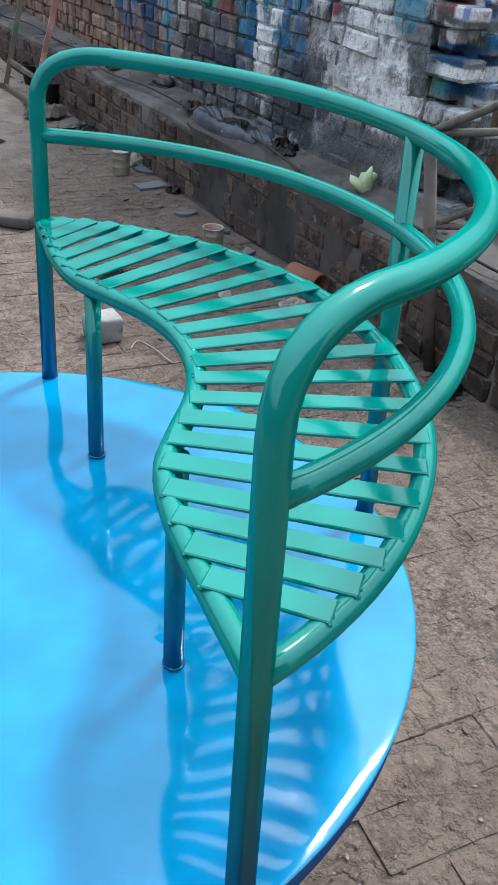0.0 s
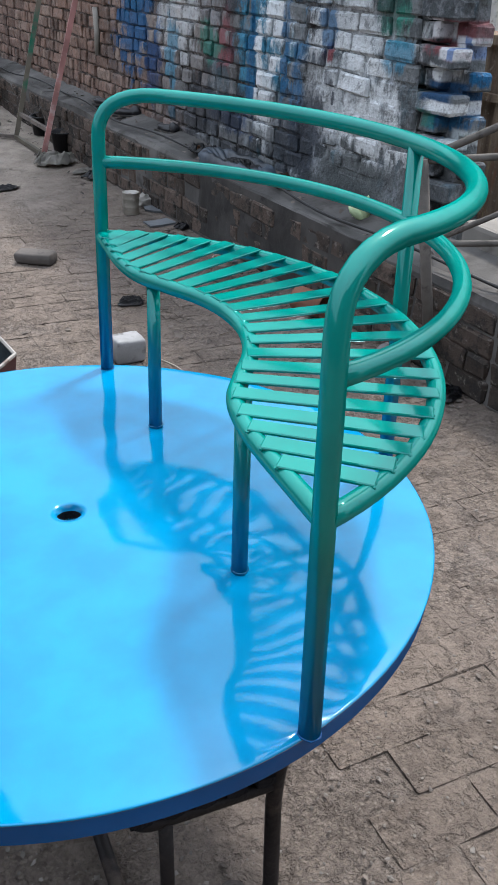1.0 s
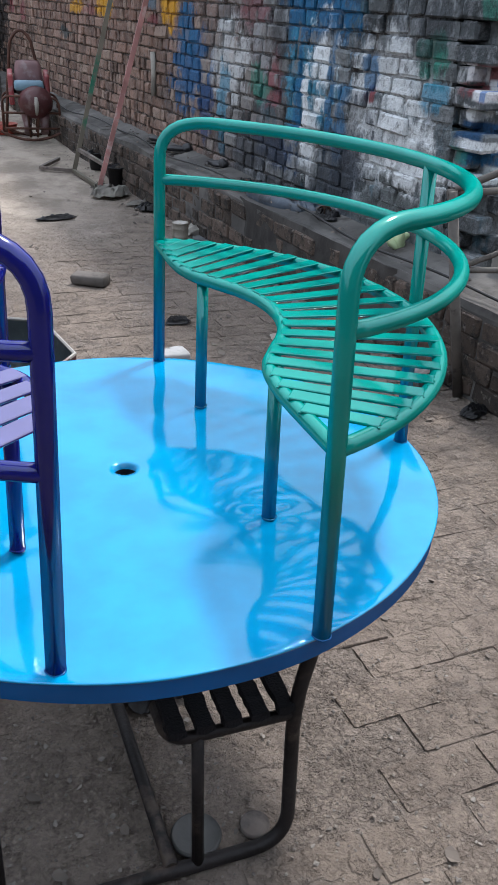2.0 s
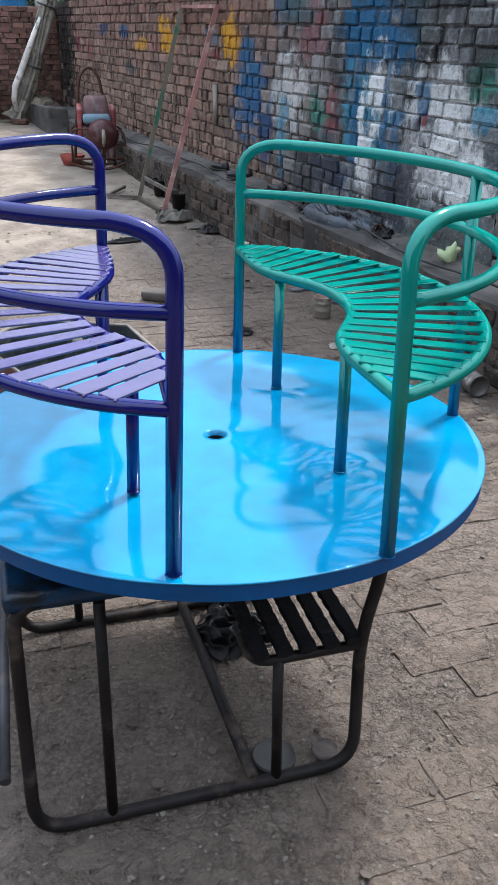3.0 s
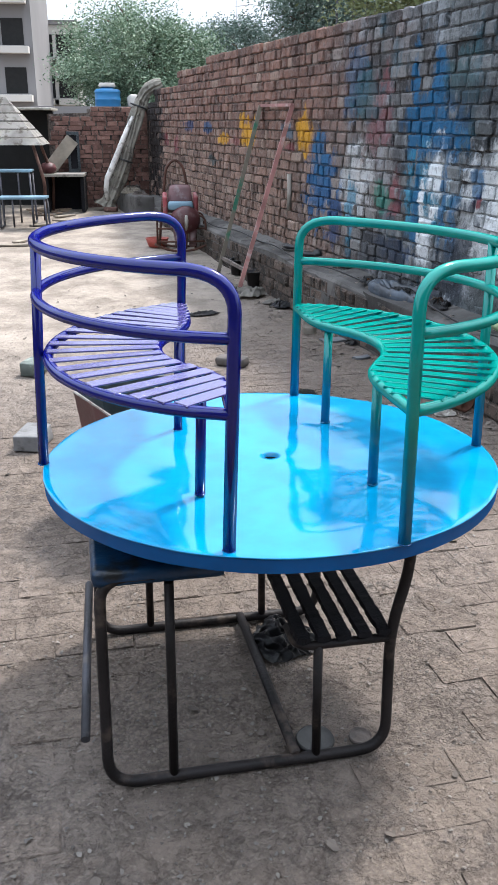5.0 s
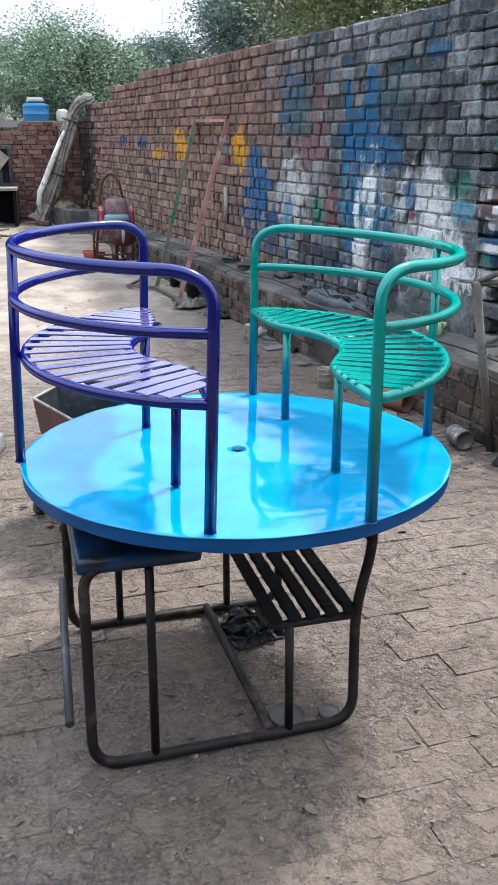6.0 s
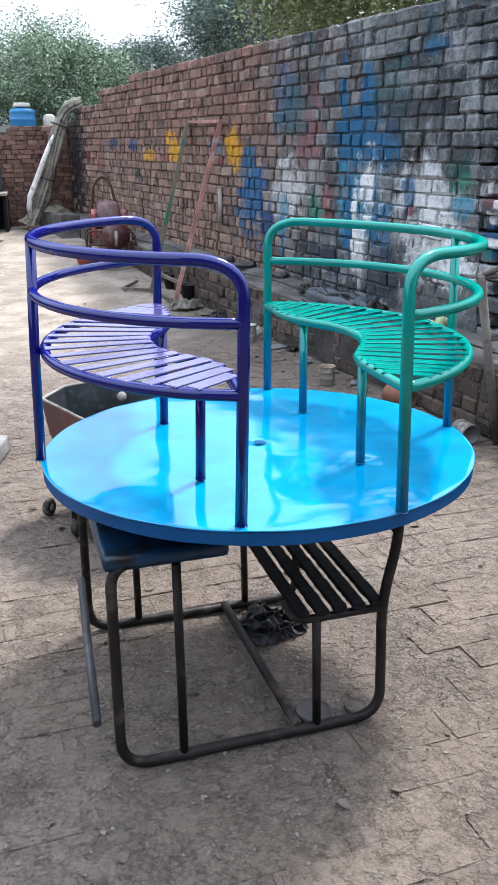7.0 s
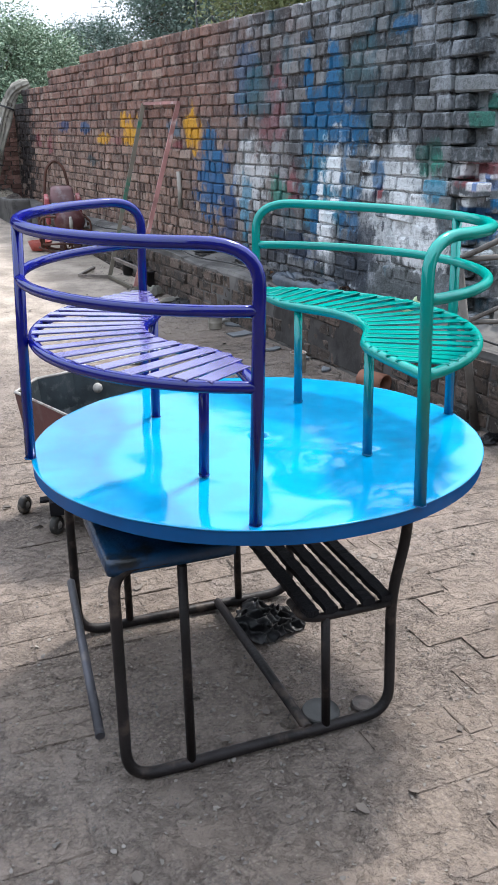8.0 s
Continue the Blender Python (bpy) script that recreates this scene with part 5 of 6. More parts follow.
def rocking_toy():
    s = thing("rocking_toy", on_ground(-0.026, 8.8) @ Matrix.Scale(0.84, 4), "rusty rocking ride with red, grey and blue rounded body", "rocking ride")
    loop = [(-0.30, 0.05, 0.03), (-0.24, 0.10, 0.60), (-0.18, 0.12, 1.08), (-0.06, 0.13, 1.20), (0.05, 0.12, 1.10), (0.15, 0.10, 0.60), (0.20, 0.05, 0.03)]
    part("hoop", tube(bend(loop, 0.08, 4), 0.018, 8), M_RUST, s, "rusty bent hoop")
    for y in (-0.22, 0.22):
        part("rocker", tube([(-0.36 + 0.72 * k / 14, y, 0.02 + 0.10 * (2 * k / 14 - 1) ** 2) for k in range(15)], 0.016, 8), M_RUST, s, "curved rocker")
        part("side_hoop", tube(bend([(-0.32, y, 0.09), (-0.32, y, 0.50), (-0.05, y, 0.50), (-0.02, y, 0.05)], 0.09, 5), 0.014, 8), M_RUST, s)
        part("side_hoop", tube(bend([(0.06, y, 0.05), (0.10, y, 0.50), (0.32, y, 0.48), (0.34, y, 0.09)], 0.09, 5), 0.014, 8), M_RUST, s)
    for z in (0.15, 0.32):
        part("cross_bar", tube([(-0.32, -0.22, z), (0.0, -0.225, z), (0.33, -0.22, z)], 0.013, 8), M_RUST, s)
    back = bmesh.new()
    box(back, (-0.185, -0.02, 0.50), (0.185, 0.08, 0.87), None, 0.06)
    for v in back.verts:
        v.co.x *= 1.0 - 0.22 * max(0.0, v.co.z - 0.62) / 0.21
        v.co.y += 0.12 * max(0.0, v.co.z - 0.6)
    part("seat_back", soften(back), M_RIDE, s, "grey-pink rounded seat back")
    for side in (-1, 1):
        wing = bmesh.new()
        box(wing, (side * 0.205 - 0.030, -0.15, 0.44), (side * 0.205 + 0.030, 0.09, 0.77), None, 0.022)
        for v in wing.verts:
            v.co.z -= 0.35 * max(0.0, -v.co.y)
        part("side_wing", soften(wing), M_RED, s, "faded red side of the seat")
        leg = [(side * 0.085 + 0.05, -0.13, 0.42), (side * 0.10 + 0.05, -0.15, 0.27), (side * 0.095 + 0.05, -0.14, 0.14), (side * 0.095 + 0.05, -0.17, 0.09)]
        part("leg", sweep(bmesh.new(), leg, [0.085, 0.062, 0.042, 0.05], 14), M_RIDE, s)
    pad = bmesh.new()
    box(pad, (-0.17, -0.19, 0.55), (0.17, 0.0, 0.66), None, 0.04)
    part("seat_pad", soften(pad), M_PALEBLUE, s, "pale blue seat pad")
    rump = bmesh.new()
    blob(rump, (0.06, -0.16, 0.43), (0.20, 0.18, 0.185), 3, 0.05, 3)
    part("rump", soften(rump), M_MAROON, s, "maroon worn round rump")
    part("tail", sweep(bmesh.new(), [(0.065, -0.33, 0.50), (0.068, -0.36, 0.44), (0.065, -0.35, 0.36), (0.062, -0.33, 0.31)], [0.018, 0.026, 0.022, 0.012], 10), M_CLOTH, s, "pale tail")


rocking_toy()
bowl = lathe(bmesh.new(), [(0, 0), (0.09, 0), (0.13, 0.10), (0.14, 0.10), (0.10, 0.0)], 24)
one("bowl", bowl, plain("orange_red_plastic", (0.26, 0.045, 0.03), 0.5), on_ground(-0.30, 9.081), "orange-red plastic bowl on the ground", "bowl")


# ---- far end of the yard ----
def chute():
    s = thing("slide_chute", pose(-1.0, 12.30, 0.28), "long grey tarpaulin-wrapped slide chute leaning in the corner", "slide")
    o = Vector((-1.0, 12.30, 0.28))
    spine = [Vector(p) for p in ((-1.05, 12.24, 0.29), (-0.93, 12.26, 0.53), (-0.77, 12.29, 0.88), (-0.64, 12.33, 1.33), (-0.50, 12.36, 1.775), (-0.38, 12.38, 1.95), (-0.16, 12.34, 2.04))]
    for _ in range(3):
        cut = [spine[0]]
        for a, b in zip(spine, spine[1:]):
            cut += [a.lerp(b, 0.25), a.lerp(b, 0.75)]
        spine = cut + [spine[-1]]
    bm = bmesh.new()
    rows = []
    n = 40
    for i, p in enumerate(spine):
        t = i / (len(spine) - 1)
        a, b = spine[max(i - 1, 0)], spine[min(i + 1, len(spine) - 1)]
        along_ = (b - a).normalized()
        across = Vector((along_.z, 0, -along_.x)).normalized()
        half = 0.088 - 0.020 * t + 0.08 * max(0, 1 - t * 9) - 0.03 * max(0, t - 0.9) * 10
        row = []
        for k in range(n):
            ang = k * math.tau / n
            fold = 1 + 0.20 * math.sin(4 * ang + 4 * t) + 0.24 * math.sin(9 * ang - 4 * t) + 0.45 * noise.noise((math.cos(ang) * 1.5, math.sin(ang) * 1.5, t * 7)) + 0.30 * noise.noise((math.cos(ang) * 4, math.sin(ang) * 4, t * 22))
            row.append(bm.verts.new(p - o + (across * math.cos(ang) + Vector((0, 0.7, 0)) * math.sin(ang)) * half * fold))
        rows.append(row)
    for a, b in zip(rows, rows[1:]):
        for k in range(n):
            bm.faces.new((a[k], a[(k + 1) % n], b[(k + 1) % n], b[k])).smooth = True
    bm.faces.new(rows[0]), bm.faces.new(rows[-1][::-1])
    bmesh.ops.recalc_face_normals(bm, faces=bm.faces)
    part("tarpaulin", bm, M_TARP, s, "folded grey-brown tarpaulin")
    band = [Vector(p) - o for p in ((-1.02, 12.20, 0.40), (-1.04, 12.19, 0.56), (-1.01, 12.20, 0.72), (-0.93, 12.21, 0.88), (-0.82, 12.23, 1.12), (-0.69, 12.26, 1.40), (-0.60, 12.29, 1.58))]
    part("side_panel", sweep(bmesh.new(), band, [0.03, 0.04, 0.045, 0.045, 0.043, 0.036, 0.022], 10), M_WHITE, s, "white curved side")
    for i in (len(spine) * 3 // 8, len(spine) * 5 // 8):
        p = spine[i] - o
        part("tie", tube([p + Vector((0.112 * math.cos(a), 0.085 * math.sin(a), -0.04 * math.cos(a))) for a in np.linspace(0, math.tau, 18)], 0.012, 6), M_RAG, s)


chute()
plinth = bmesh.new()
box(plinth, (-0.56, 7.6, 0.0), (-0.285, 9.0, 0.52), WALL, 0.03, 0.02)
tagged(finish("plinth", plinth, M_LEDGE), "rough grey masonry plinth in the yard's corner", "plinth", kind="structure")
for i, (u, v, sx, sy, sz) in enumerate(((-0.42, 7.95, 0.12, 0.17, 0.07), (-0.45, 8.4, 0.15, 0.24, 0.09), (-0.36, 8.75, 0.15, 0.14, 0.10))):
    one("rubble", folded_cloth(sx, sy, sz, 30 + i), M_BRICKLOOSE if i != 1 else M_WOOD, WALL @ pose(u, v, 0.515), "grey rags and rubble heaped on the corner plinth", "rubble", "rubble heaps")


def trough():
    m = pose(-1.625, 12.2, 0.25)
    s = thing("work_table", m, "low grey table over a dark hollow at the yard's end", "table")
    for name, lo, hi, mat in (("top", (-0.30, -0.30, 0.50), (0.29, 0.28, 0.54), M_CONCRETE), ("side", (-0.28, -0.25, 0), (-0.23, 0.25, 0.50), M_TAR), ("side", (0.23, -0.25, 0), (0.28, 0.25, 0.50), M_TAR), ("back", (-0.23, 0.20, 0), (0.23, 0.25, 0.50), M_TAR)):
        bm = bmesh.new()
        box(bm, lo, hi, None, 0.006)
        part(name, bm, mat, s)
    bm = bmesh.new()
    box(bm, (-0.10, -0.015, 0), (0.10, 0.015, 0.62), None, 0.004)
    one("board", bm, M_WOOD, pose(-1.90, 12.3, 0.79, -8, 40, 0), "pale wooden board leaning on the table", "board")
    frame_ob = thing("window_frame", pose(-1.50, 12.40, 0.79, -6, 0, 8), "dark green wooden frame leaning on the wall", "frame")
    for lo, hi in (((-0.09, -0.02, 0), (-0.05, 0.02, 0.58)), ((0.05, -0.02, 0), (0.09, 0.02, 0.58)), ((-0.05, -0.02, 0), (0.05, 0.02, 0.05)), ((-0.05, -0.02, 0.53), (0.05, 0.02, 0.58))):
        bm = bmesh.new()
        box(bm, lo, hi, None, 0.003)
        part("bar", bm, M_TUB, frame_ob)
    bm = bmesh.new()
    box(bm, (-0.05, -0.006, 0.05), (0.05, 0.006, 0.53))
    part("pane", bm, M_TAR, frame_ob)
    lump = bmesh.new()
    blob(lump, (0, 0, 0.07), (0.12, 0.12, 0.09), 4, 0.15, 3)
    one("sack", soften(lump), M_MAROON, pose(-1.86, 12.12, 0.79), "maroon sack lying on the table", "sack")


trough()


M_ROOFSLAT = plain("dirty_white_slat", (0.38, 0.36, 0.33), 0.7, 0.0, 0.4, 9, 0.4, dirt=(0.15, 0.13, 0.11))


def canopy():
    s = thing("canopy_hut", on_ground(-2.33, 11.6), "small play hut with white slatted roof on rusty poles", "play hut")
    for x, y in ((-0.4, -0.4), (0.4, -0.4), (0.4, 0.4), (-0.4, 0.4)):
        top = Vector((x * 0.98, y * 0.98, 1.0))
        part("pole", tube(bend([(x * 1.25, y * 1.25, 0), (x * 1.33, y * 1.33, 0.5), top], 0.1, 4), 0.022, 8), M_RUST, s)
    for f in range(4):
        m = pose(0, 0, 0, 0, 0, 90 * f)
        for i in range(6):
            t0, t1 = i / 6, (i + 0.86) / 6
            bm = bmesh.new()
            w0, w1 = 0.52 * (1 - t0 * 0.95), 0.52 * (1 - t1 * 0.95)
            z0, z1 = 0.98 + 0.62 * t0, 0.98 + 0.62 * t1
            q = [bm.verts.new(m @ Vector(p)) for p in ((-w0, -w0, z0), (w0, -w0, z0), (w1, -w1, z1), (-w1, -w1, z1))]
            bm.faces.new(q)
            bmesh.ops.solidify(bm, geom=list(bm.faces), thickness=0.018)
            part("roof_slat", bm, M_ROOFSLAT, s)


canopy()

# scraps by the hut's foot and bricks behind the chute
scatter = random.Random(77)
M_SCRAP = plain("pale_splintered_wood", (0.30, 0.22, 0.155), 0.85, 0.0, 0.4, 10, 0.5, dirt=(0.14, 0.10, 0.075))
for k in range(12):
    x, y = scatter.uniform(-2.15, -1.62), scatter.uniform(11.7, 12.3)
    one("wood_scrap", chunk(scatter.uniform(0.12, 0.30), scatter.uniform(0.04, 0.08), scatter.uniform(0.015, 0.03), 80 + k, 0.004), M_SCRAP, on_ground(x, y, scatter.uniform(0, 180)), "pale broken timber scrap beside the play hut", "wood scrap", "timber scraps")
for k, (dx, dy, dz, turn) in enumerate(((0.0, 0.0, 0.0, 15), (0.13, 0.05, 0.0, 80), (0.05, 0.03, 0.066, 40), (-0.22, -0.28, 0.0, -20), (0.20, -0.08, 0.0, 5))):
    one("broken_brick", chunk(0.20, 0.10, 0.065, 95 + k, 0.009), M_BACKBRICK, on_ground(-0.76 + dx, 12.36 + dy, turn, dz), "dusty red broken brick at the chute's foot", "brick", "broken bricks")


def play_table(x, y, h, w, label):
    s = thing("play_bench", on_ground(x, y), label, "bench", "benches at the yard's end")
    top = bmesh.new()
    box(top, (-w / 2, -0.16, h - 0.03), (w / 2, 0.16, h), None, 0.006)
    part("top", top, M_PALEBLUE, s, "pale blue top")
    for sx in (-1, 1):
        part("leg_loop", tube(bend([(sx * w * 0.46, -0.14, h - 0.03), (sx * w * 0.48, -0.15, 0.014), (sx * w * 0.48, 0.15, 0.014), (sx * w * 0.46, 0.14, h - 0.03)], 0.03, 4), 0.014, 8), M_TUBE_GREY, s)
        part("upright", tube([(sx * w * 0.2, -0.14, h - 0.03), (sx * w * 0.2, -0.15, 0.02)], 0.012, 8), M_TUBE_GREY, s)


play_table(-2.03, 10.6, 0.40, 0.62, "pale blue tubular bench standing in the yard")
play_table(-2.23, 11.0, 0.70, 0.58, "taller pale blue tubular table")
shed = bmesh.new()
box(shed, (-4.848, 12.936, 0.2), (-1.83, 13.075, 1.66))
tagged(finish("wall_shed", shed, M_DARK), "dark shed front at the end of the yard", "shed wall", kind="structure")
roof = bmesh.new()
box(roof, (-4.819, 12.482, 1.662), (-1.80, 13.493, 1.70), None, 0.01)
tagged(finish("shed_roof", roof, M_TIN), "grey tin roof over the shed", "roof", kind="structure")
for i, (x, y, turn, l) in enumerate(((-1.753, 10.786, 20, 0.5), (-1.568, 11.143, -35, 0.4), (-2.02, 9.221, 8, 0.5), (-1.929, 9.502, 70, 0.3), (-1.618, 11.589, 50, 0.35))):
    bm = bmesh.new()
    box(bm, (-l / 2, -0.05, 0), (l / 2, 0.05, 0.02), None, 0.004)
    one("plank", bm, M_WOOD, on_ground(x, y, turn), "short weathered plank lying in the yard", "plank", "planks on the ground")


# ---- beyond the walls ----
def building(name, lo, hi, material, label, cols, rows):
    s = thing(name, pose((lo[0] + hi[0]) / 2, lo[1], 0), label, "building")
    o = Vector(((lo[0] + hi[0]) / 2, lo[1], 0))
    bm = bmesh.new()
    box(bm, lo, hi, Matrix.Translation(-o))
    part("wall", bm, material, s)
    bm = bmesh.new()
    box(bm, (lo[0] - 0.1, lo[1] - 0.1, hi[2]), (hi[0] + 0.1, hi[1], hi[2] + 0.2), Matrix.Translation(-o), 0.02)
    part("parapet", bm, M_BUILDING_B, s)
    for r in range(rows):
        for c in range(cols):
            x = lo[0] + (c + 0.5) * (hi[0] - lo[0]) / cols
            z = 2.6 + r * 1.75
            if z + 1.0 > hi[2]:
                continue
            bm = bmesh.new()
            box(bm, (x - 0.42, lo[1] - 0.02, z), (x + 0.42, lo[1] + 0.3, z + 0.95), Matrix.Translation(-o))
            w = part("window", bm, M_DARK, s, "dark window opening")
            bm = bmesh.new()
            box(bm, (x - 0.62, lo[1] - 0.5, z - 0.32), (x + 0.62, lo[1] - 0.03, z - 0.06), Matrix.Translation(-o), 0.02)
            part("balcony", bm, M_BUILDING, w, "balcony slab")


building("apartment_building", (-10.9, 35.9, 0), (-4.93, 41.9, 10.731), M_BUILDING_B, "grey plastered block of flats with balconies", 4, 5)
building("white_building", (-5.76, 42.2, 0), (-3.74, 46.5, 5.7), M_BUILDING, "pale plastered building behind the trees", 2, 2)

tank_m = pose(-1.31, 19.5, 1.83)
block = bmesh.new()
box(block, (-3.0, 18.9, 0.0), (0.3, 20.6, 1.83))
one("outbuilding", block, M_BUILDING_B, pose(0, 0, 0), "low flat-roofed building behind the yard wall", "building")
tank = thing("water_tank", tank_m, "blue plastic water tank on a flat roof", "water tank")
part("body", lathe(bmesh.new(), [(0, 0), (0.28, 0), (0.285, 0.02), (0.285, 0.14), (0.295, 0.15), (0.285, 0.16), (0.285, 0.30), (0.295, 0.31), (0.285, 0.32), (0.285, 0.34), (0.25, 0.37), (0.12, 0.39), (0.12, 0.41), (0, 0.41)], 32), M_TANK, tank)
part("lid", lathe(bmesh.new(), [(0, 0.41), (0.18, 0.41), (0.19, 0.44), (0.17, 0.50), (0, 0.51)], 24), M_BUILDING, tank, "pale cover")
jug = thing("drum", pose(-0.73, 19.5, 1.83), "pale plastic drum on the flat roof", "drum")
part("body", lathe(bmesh.new(), [(0, 0), (0.13, 0), (0.14, 0.02), (0.14, 0.20), (0.10, 0.25), (0.05, 0.27), (0, 0.27)], 20), M_BUILDING, jug)


def tree(name, x, y, trunk_h, centre, size, leaves, leaf, material, label, seed, lean=(0, 0), droop=0.0):
    rnd = random.Random(seed)
    s = thing(name, pose(x, y, 0), label, "tree", "trees beyond the wall")
    base = Vector((x, y, 0))
    c = Vector(centre)
    wood = bmesh.new()
    fork = Vector((x + lean[0], y + lean[1], trunk_h))
    sweep(wood, [Vector(), Vector((lean[0] * 0.4, lean[1] * 0.4, trunk_h * 0.5)), fork - base], [0.24, 0.19, 0.15], 10)
    tips = []
    for k in range(9):
        a = k * 2.4 + rnd.uniform(-0.3, 0.3)
        rr = rnd.uniform(0.35, 0.8)
        tip = c + Vector((math.cos(a) * size[0] * rr, math.sin(a) * size[1] * rr, size[2] * rnd.uniform(-0.3, 0.75)))
        knee = fork.lerp(tip, 0.45) + Vector((0, 0, 0.15 * size[2]))
        sweep(wood, [fork - base, knee - base, tip - base], [0.09, 0.05, 0.015], 7)
        for j in range(4):
            t2 = knee.lerp(tip, rnd.uniform(0.1, 0.9))
            tip2 = t2 + Vector([rnd.gauss(0, 0.2) * d for d in size])
            sweep(wood, [t2 - base, t2.lerp(tip2, 0.5) - base + Vector((0, 0, 0.05)), tip2 - base], [0.03, 0.02, 0.008], 5)
            tips.append(tip2)
        tips.append(tip)
    part("trunk", wood, M_BARK, s, "branched brown trunk")
    rng = np.random.default_rng(seed)
    n_clump = 190
    dirs = rng.normal(size=(n_clump, 3))
    dirs /= np.linalg.norm(dirs, axis=1)[:, None]
    rad = rng.uniform(0.35, 1.0, n_clump) ** 0.6
    wob = np.array([1 + 0.32 * noise.noise(Vector(d) * 2.3 + Vector((seed, 0, 0))) for d in dirs])
    clumps = np.array(c) + dirs * rad[:, None] * wob[:, None] * np.array(size)
    clumps = np.vstack([clumps, np.array([tuple(t) for t in tips])])
    which = rng.integers(0, len(clumps), leaves)
    spread = 0.15 * min(size)
    pos = clumps[which] + rng.normal(size=(leaves, 3)) * spread * np.array([1, 1, 0.75 + droop])
    pos[:, 2] -= droop * np.abs(rng.normal(size=leaves)) * 0.3
    ax = rng.normal(size=(leaves, 3))
    ax[:, 2] *= 0.6
    ax /= np.linalg.norm(ax, axis=1)[:, None]
    bx = np.cross(ax, rng.normal(size=(leaves, 3)))
    bx /= np.linalg.norm(bx, axis=1)[:, None]
    ln = (leaf * rng.uniform(0.6, 1.3, leaves))[:, None]
    pts = np.stack([pos - ax * ln, pos + bx * ln * 0.42, pos + ax * ln, pos - bx * ln * 0.42], axis=1).reshape(-1, 3) - np.array(base)
    me = bpy.data.meshes.new("crown")
    me.from_pydata(pts.tolist(), [], np.arange(leaves * 4).reshape(-1, 4).tolist())
    me.materials.append(material)
    crown = new("crown", me)
    crown.parent = s
    crown["label"] = "crown of many small leaves with gaps"


tree("tree", -0.9, 21.3, 2.0, (-0.6, 21.30, 2.68), (1.95, 1.8, 1.38), 85000, 0.036, M_LEAF_A, "broad green leafy tree behind the yard wall", 3)
tree("tree", 4.5, 21.3, 2.6, (4.483, 21.3, 4.29), (2.1, 2.0, 2.1), 70000, 0.042, M_LEAF_B, "dark green dense tree behind the brick wall", 5)
tree("tree", 2.2, 24.1, 2.4, (2.036, 24.1, 3.098), (1.4, 1.2, 1.1), 24000, 0.04, M_LEAF_B, "small dark tree between the larger ones", 8)
tree("tree", 5.7, 11.7, 2.4, (4.949, 12.214, 4.034), (2.7, 2.0, 1.5), 60000, 0.045, M_LEAF_C, "feathery yellow-green tree with slanting trunk", 9, (-0.2, 0.3), 0.6)
bough = bmesh.new()
sweep(bough, [(4.707, 10.25, 1.95), (4.948, 10.25, 2.921), (5.226, 10.339, 3.331), (5.733, 10.518, 3.964)], [0.22, 0.2, 0.17, 0.1], 10)
sweep(bough, [(4.802, 10.429, 2.688), (4.696, 10.518, 3.43), (4.647, 10.607, 4.169)], [0.10, 0.07, 0.03], 8)
sweep(bough, [(4.85, 10.25, 0.0), (4.85, 10.25, 2.1)], [0.26, 0.22], 10)
one("bare_trunk", bough, M_BARK, pose(0, 0, 0), "dark slanting forked tree trunk beyond the pier", "tree trunk")


M_POLE = plain("galvanised_pole", (0.42, 0.43, 0.45), 0.5, 0.2, 0.2, 4, 0.1)


def pole(x, y, top, arm, label):
    s = thing("street_pole", pose(x, y, 0), label, "pole", "poles beyond the wall")
    part("mast", tube([(0, 0, 0), (0, 0, top * 0.5), (0, 0, top)], 0.018, 8), M_POLE, s)
    part("arm", tube([(0, 0, top), (-arm * 0.5, 0, top + 0.06), (-arm, 0, top)], 0.014, 6), M_POLE, s)


pole(2.248, 26.34, 5.283, 0.35, "thin street lamp pole with short arm")
pole(3.19, 26.34, 4.711, 1.0, "thin pole with a long side arm")
for x, y in ((3.808, 19.441), (4.176, 19.441), (4.728, 19.441)):
    one("bamboo_pole", tube([(0, 0, 0), (0.05, 0, 3.0), (0.02, 0, 5.6)], 0.022, 6), M_TUBE_GREY, pose(x, y, 0), "thin upright pole beyond the wall", "pole", "poles beyond the wall")
step_block = bmesh.new()
box(step_block, (0.02, -2.6, 0.0), (0.75, -1.02, 0.52), WALL, 0.02, 0.02)
tagged(finish("step_block", step_block, M_CONCRETE), "rough masonry step beyond the pier", "step", kind="structure")

# plaster left on the lower wall near its end
def plaster_patch():
    bm = bmesh.new()
    nv, nz = 110, 60
    grid = []
    for i in range(nv + 1):
        row = []
        for j in range(nz + 1):
            z = 0.385 + 0.66 * j / nz
            v = -0.600 + 0.11 * (z - 1.4) + 1.10 * i / nv
            edge = min(i / nv * 24 + 0.4, (1 - i / nv) * 4.0, (1.045 - z) / 0.16, 1) + 0.9 * noise.noise((v * 5, z * 6, 2))
            thick = 0.5 - 0.5 * max(-1.0, min(1.0, (z - 0.64) / 0.08))
            u = 0.016 - (0.0165 + 0.006 * thick) * min(1, max(0, edge)) - 0.004 * noise.noise((v * 5, z * 5, 6)) - 0.08 * max(0, 0.60 - z) ** 1.3
            u -= 0.0045 * noise.noise((v * 14, z * 14, 0)) + 0.0025 * noise.noise((v * 37, z * 37, 4))
            row.append(bm.verts.new(WALL @ Vector((u, v, z))))
        grid.append(row)
    for i in range(nv):
        for j in range(nz):
            bm.faces.new((grid[i][j], grid[i + 1][j], grid[i + 1][j + 1], grid[i][j + 1])).smooth = True
    bmesh.ops.recalc_face_normals(bm, faces=bm.faces)
    return bm


patch = finish("plaster_patch", plaster_patch(), M_BRICK)
tagged(patch, "lumpy whitewashed plaster over the lower brickwork", "plaster", kind="structure")

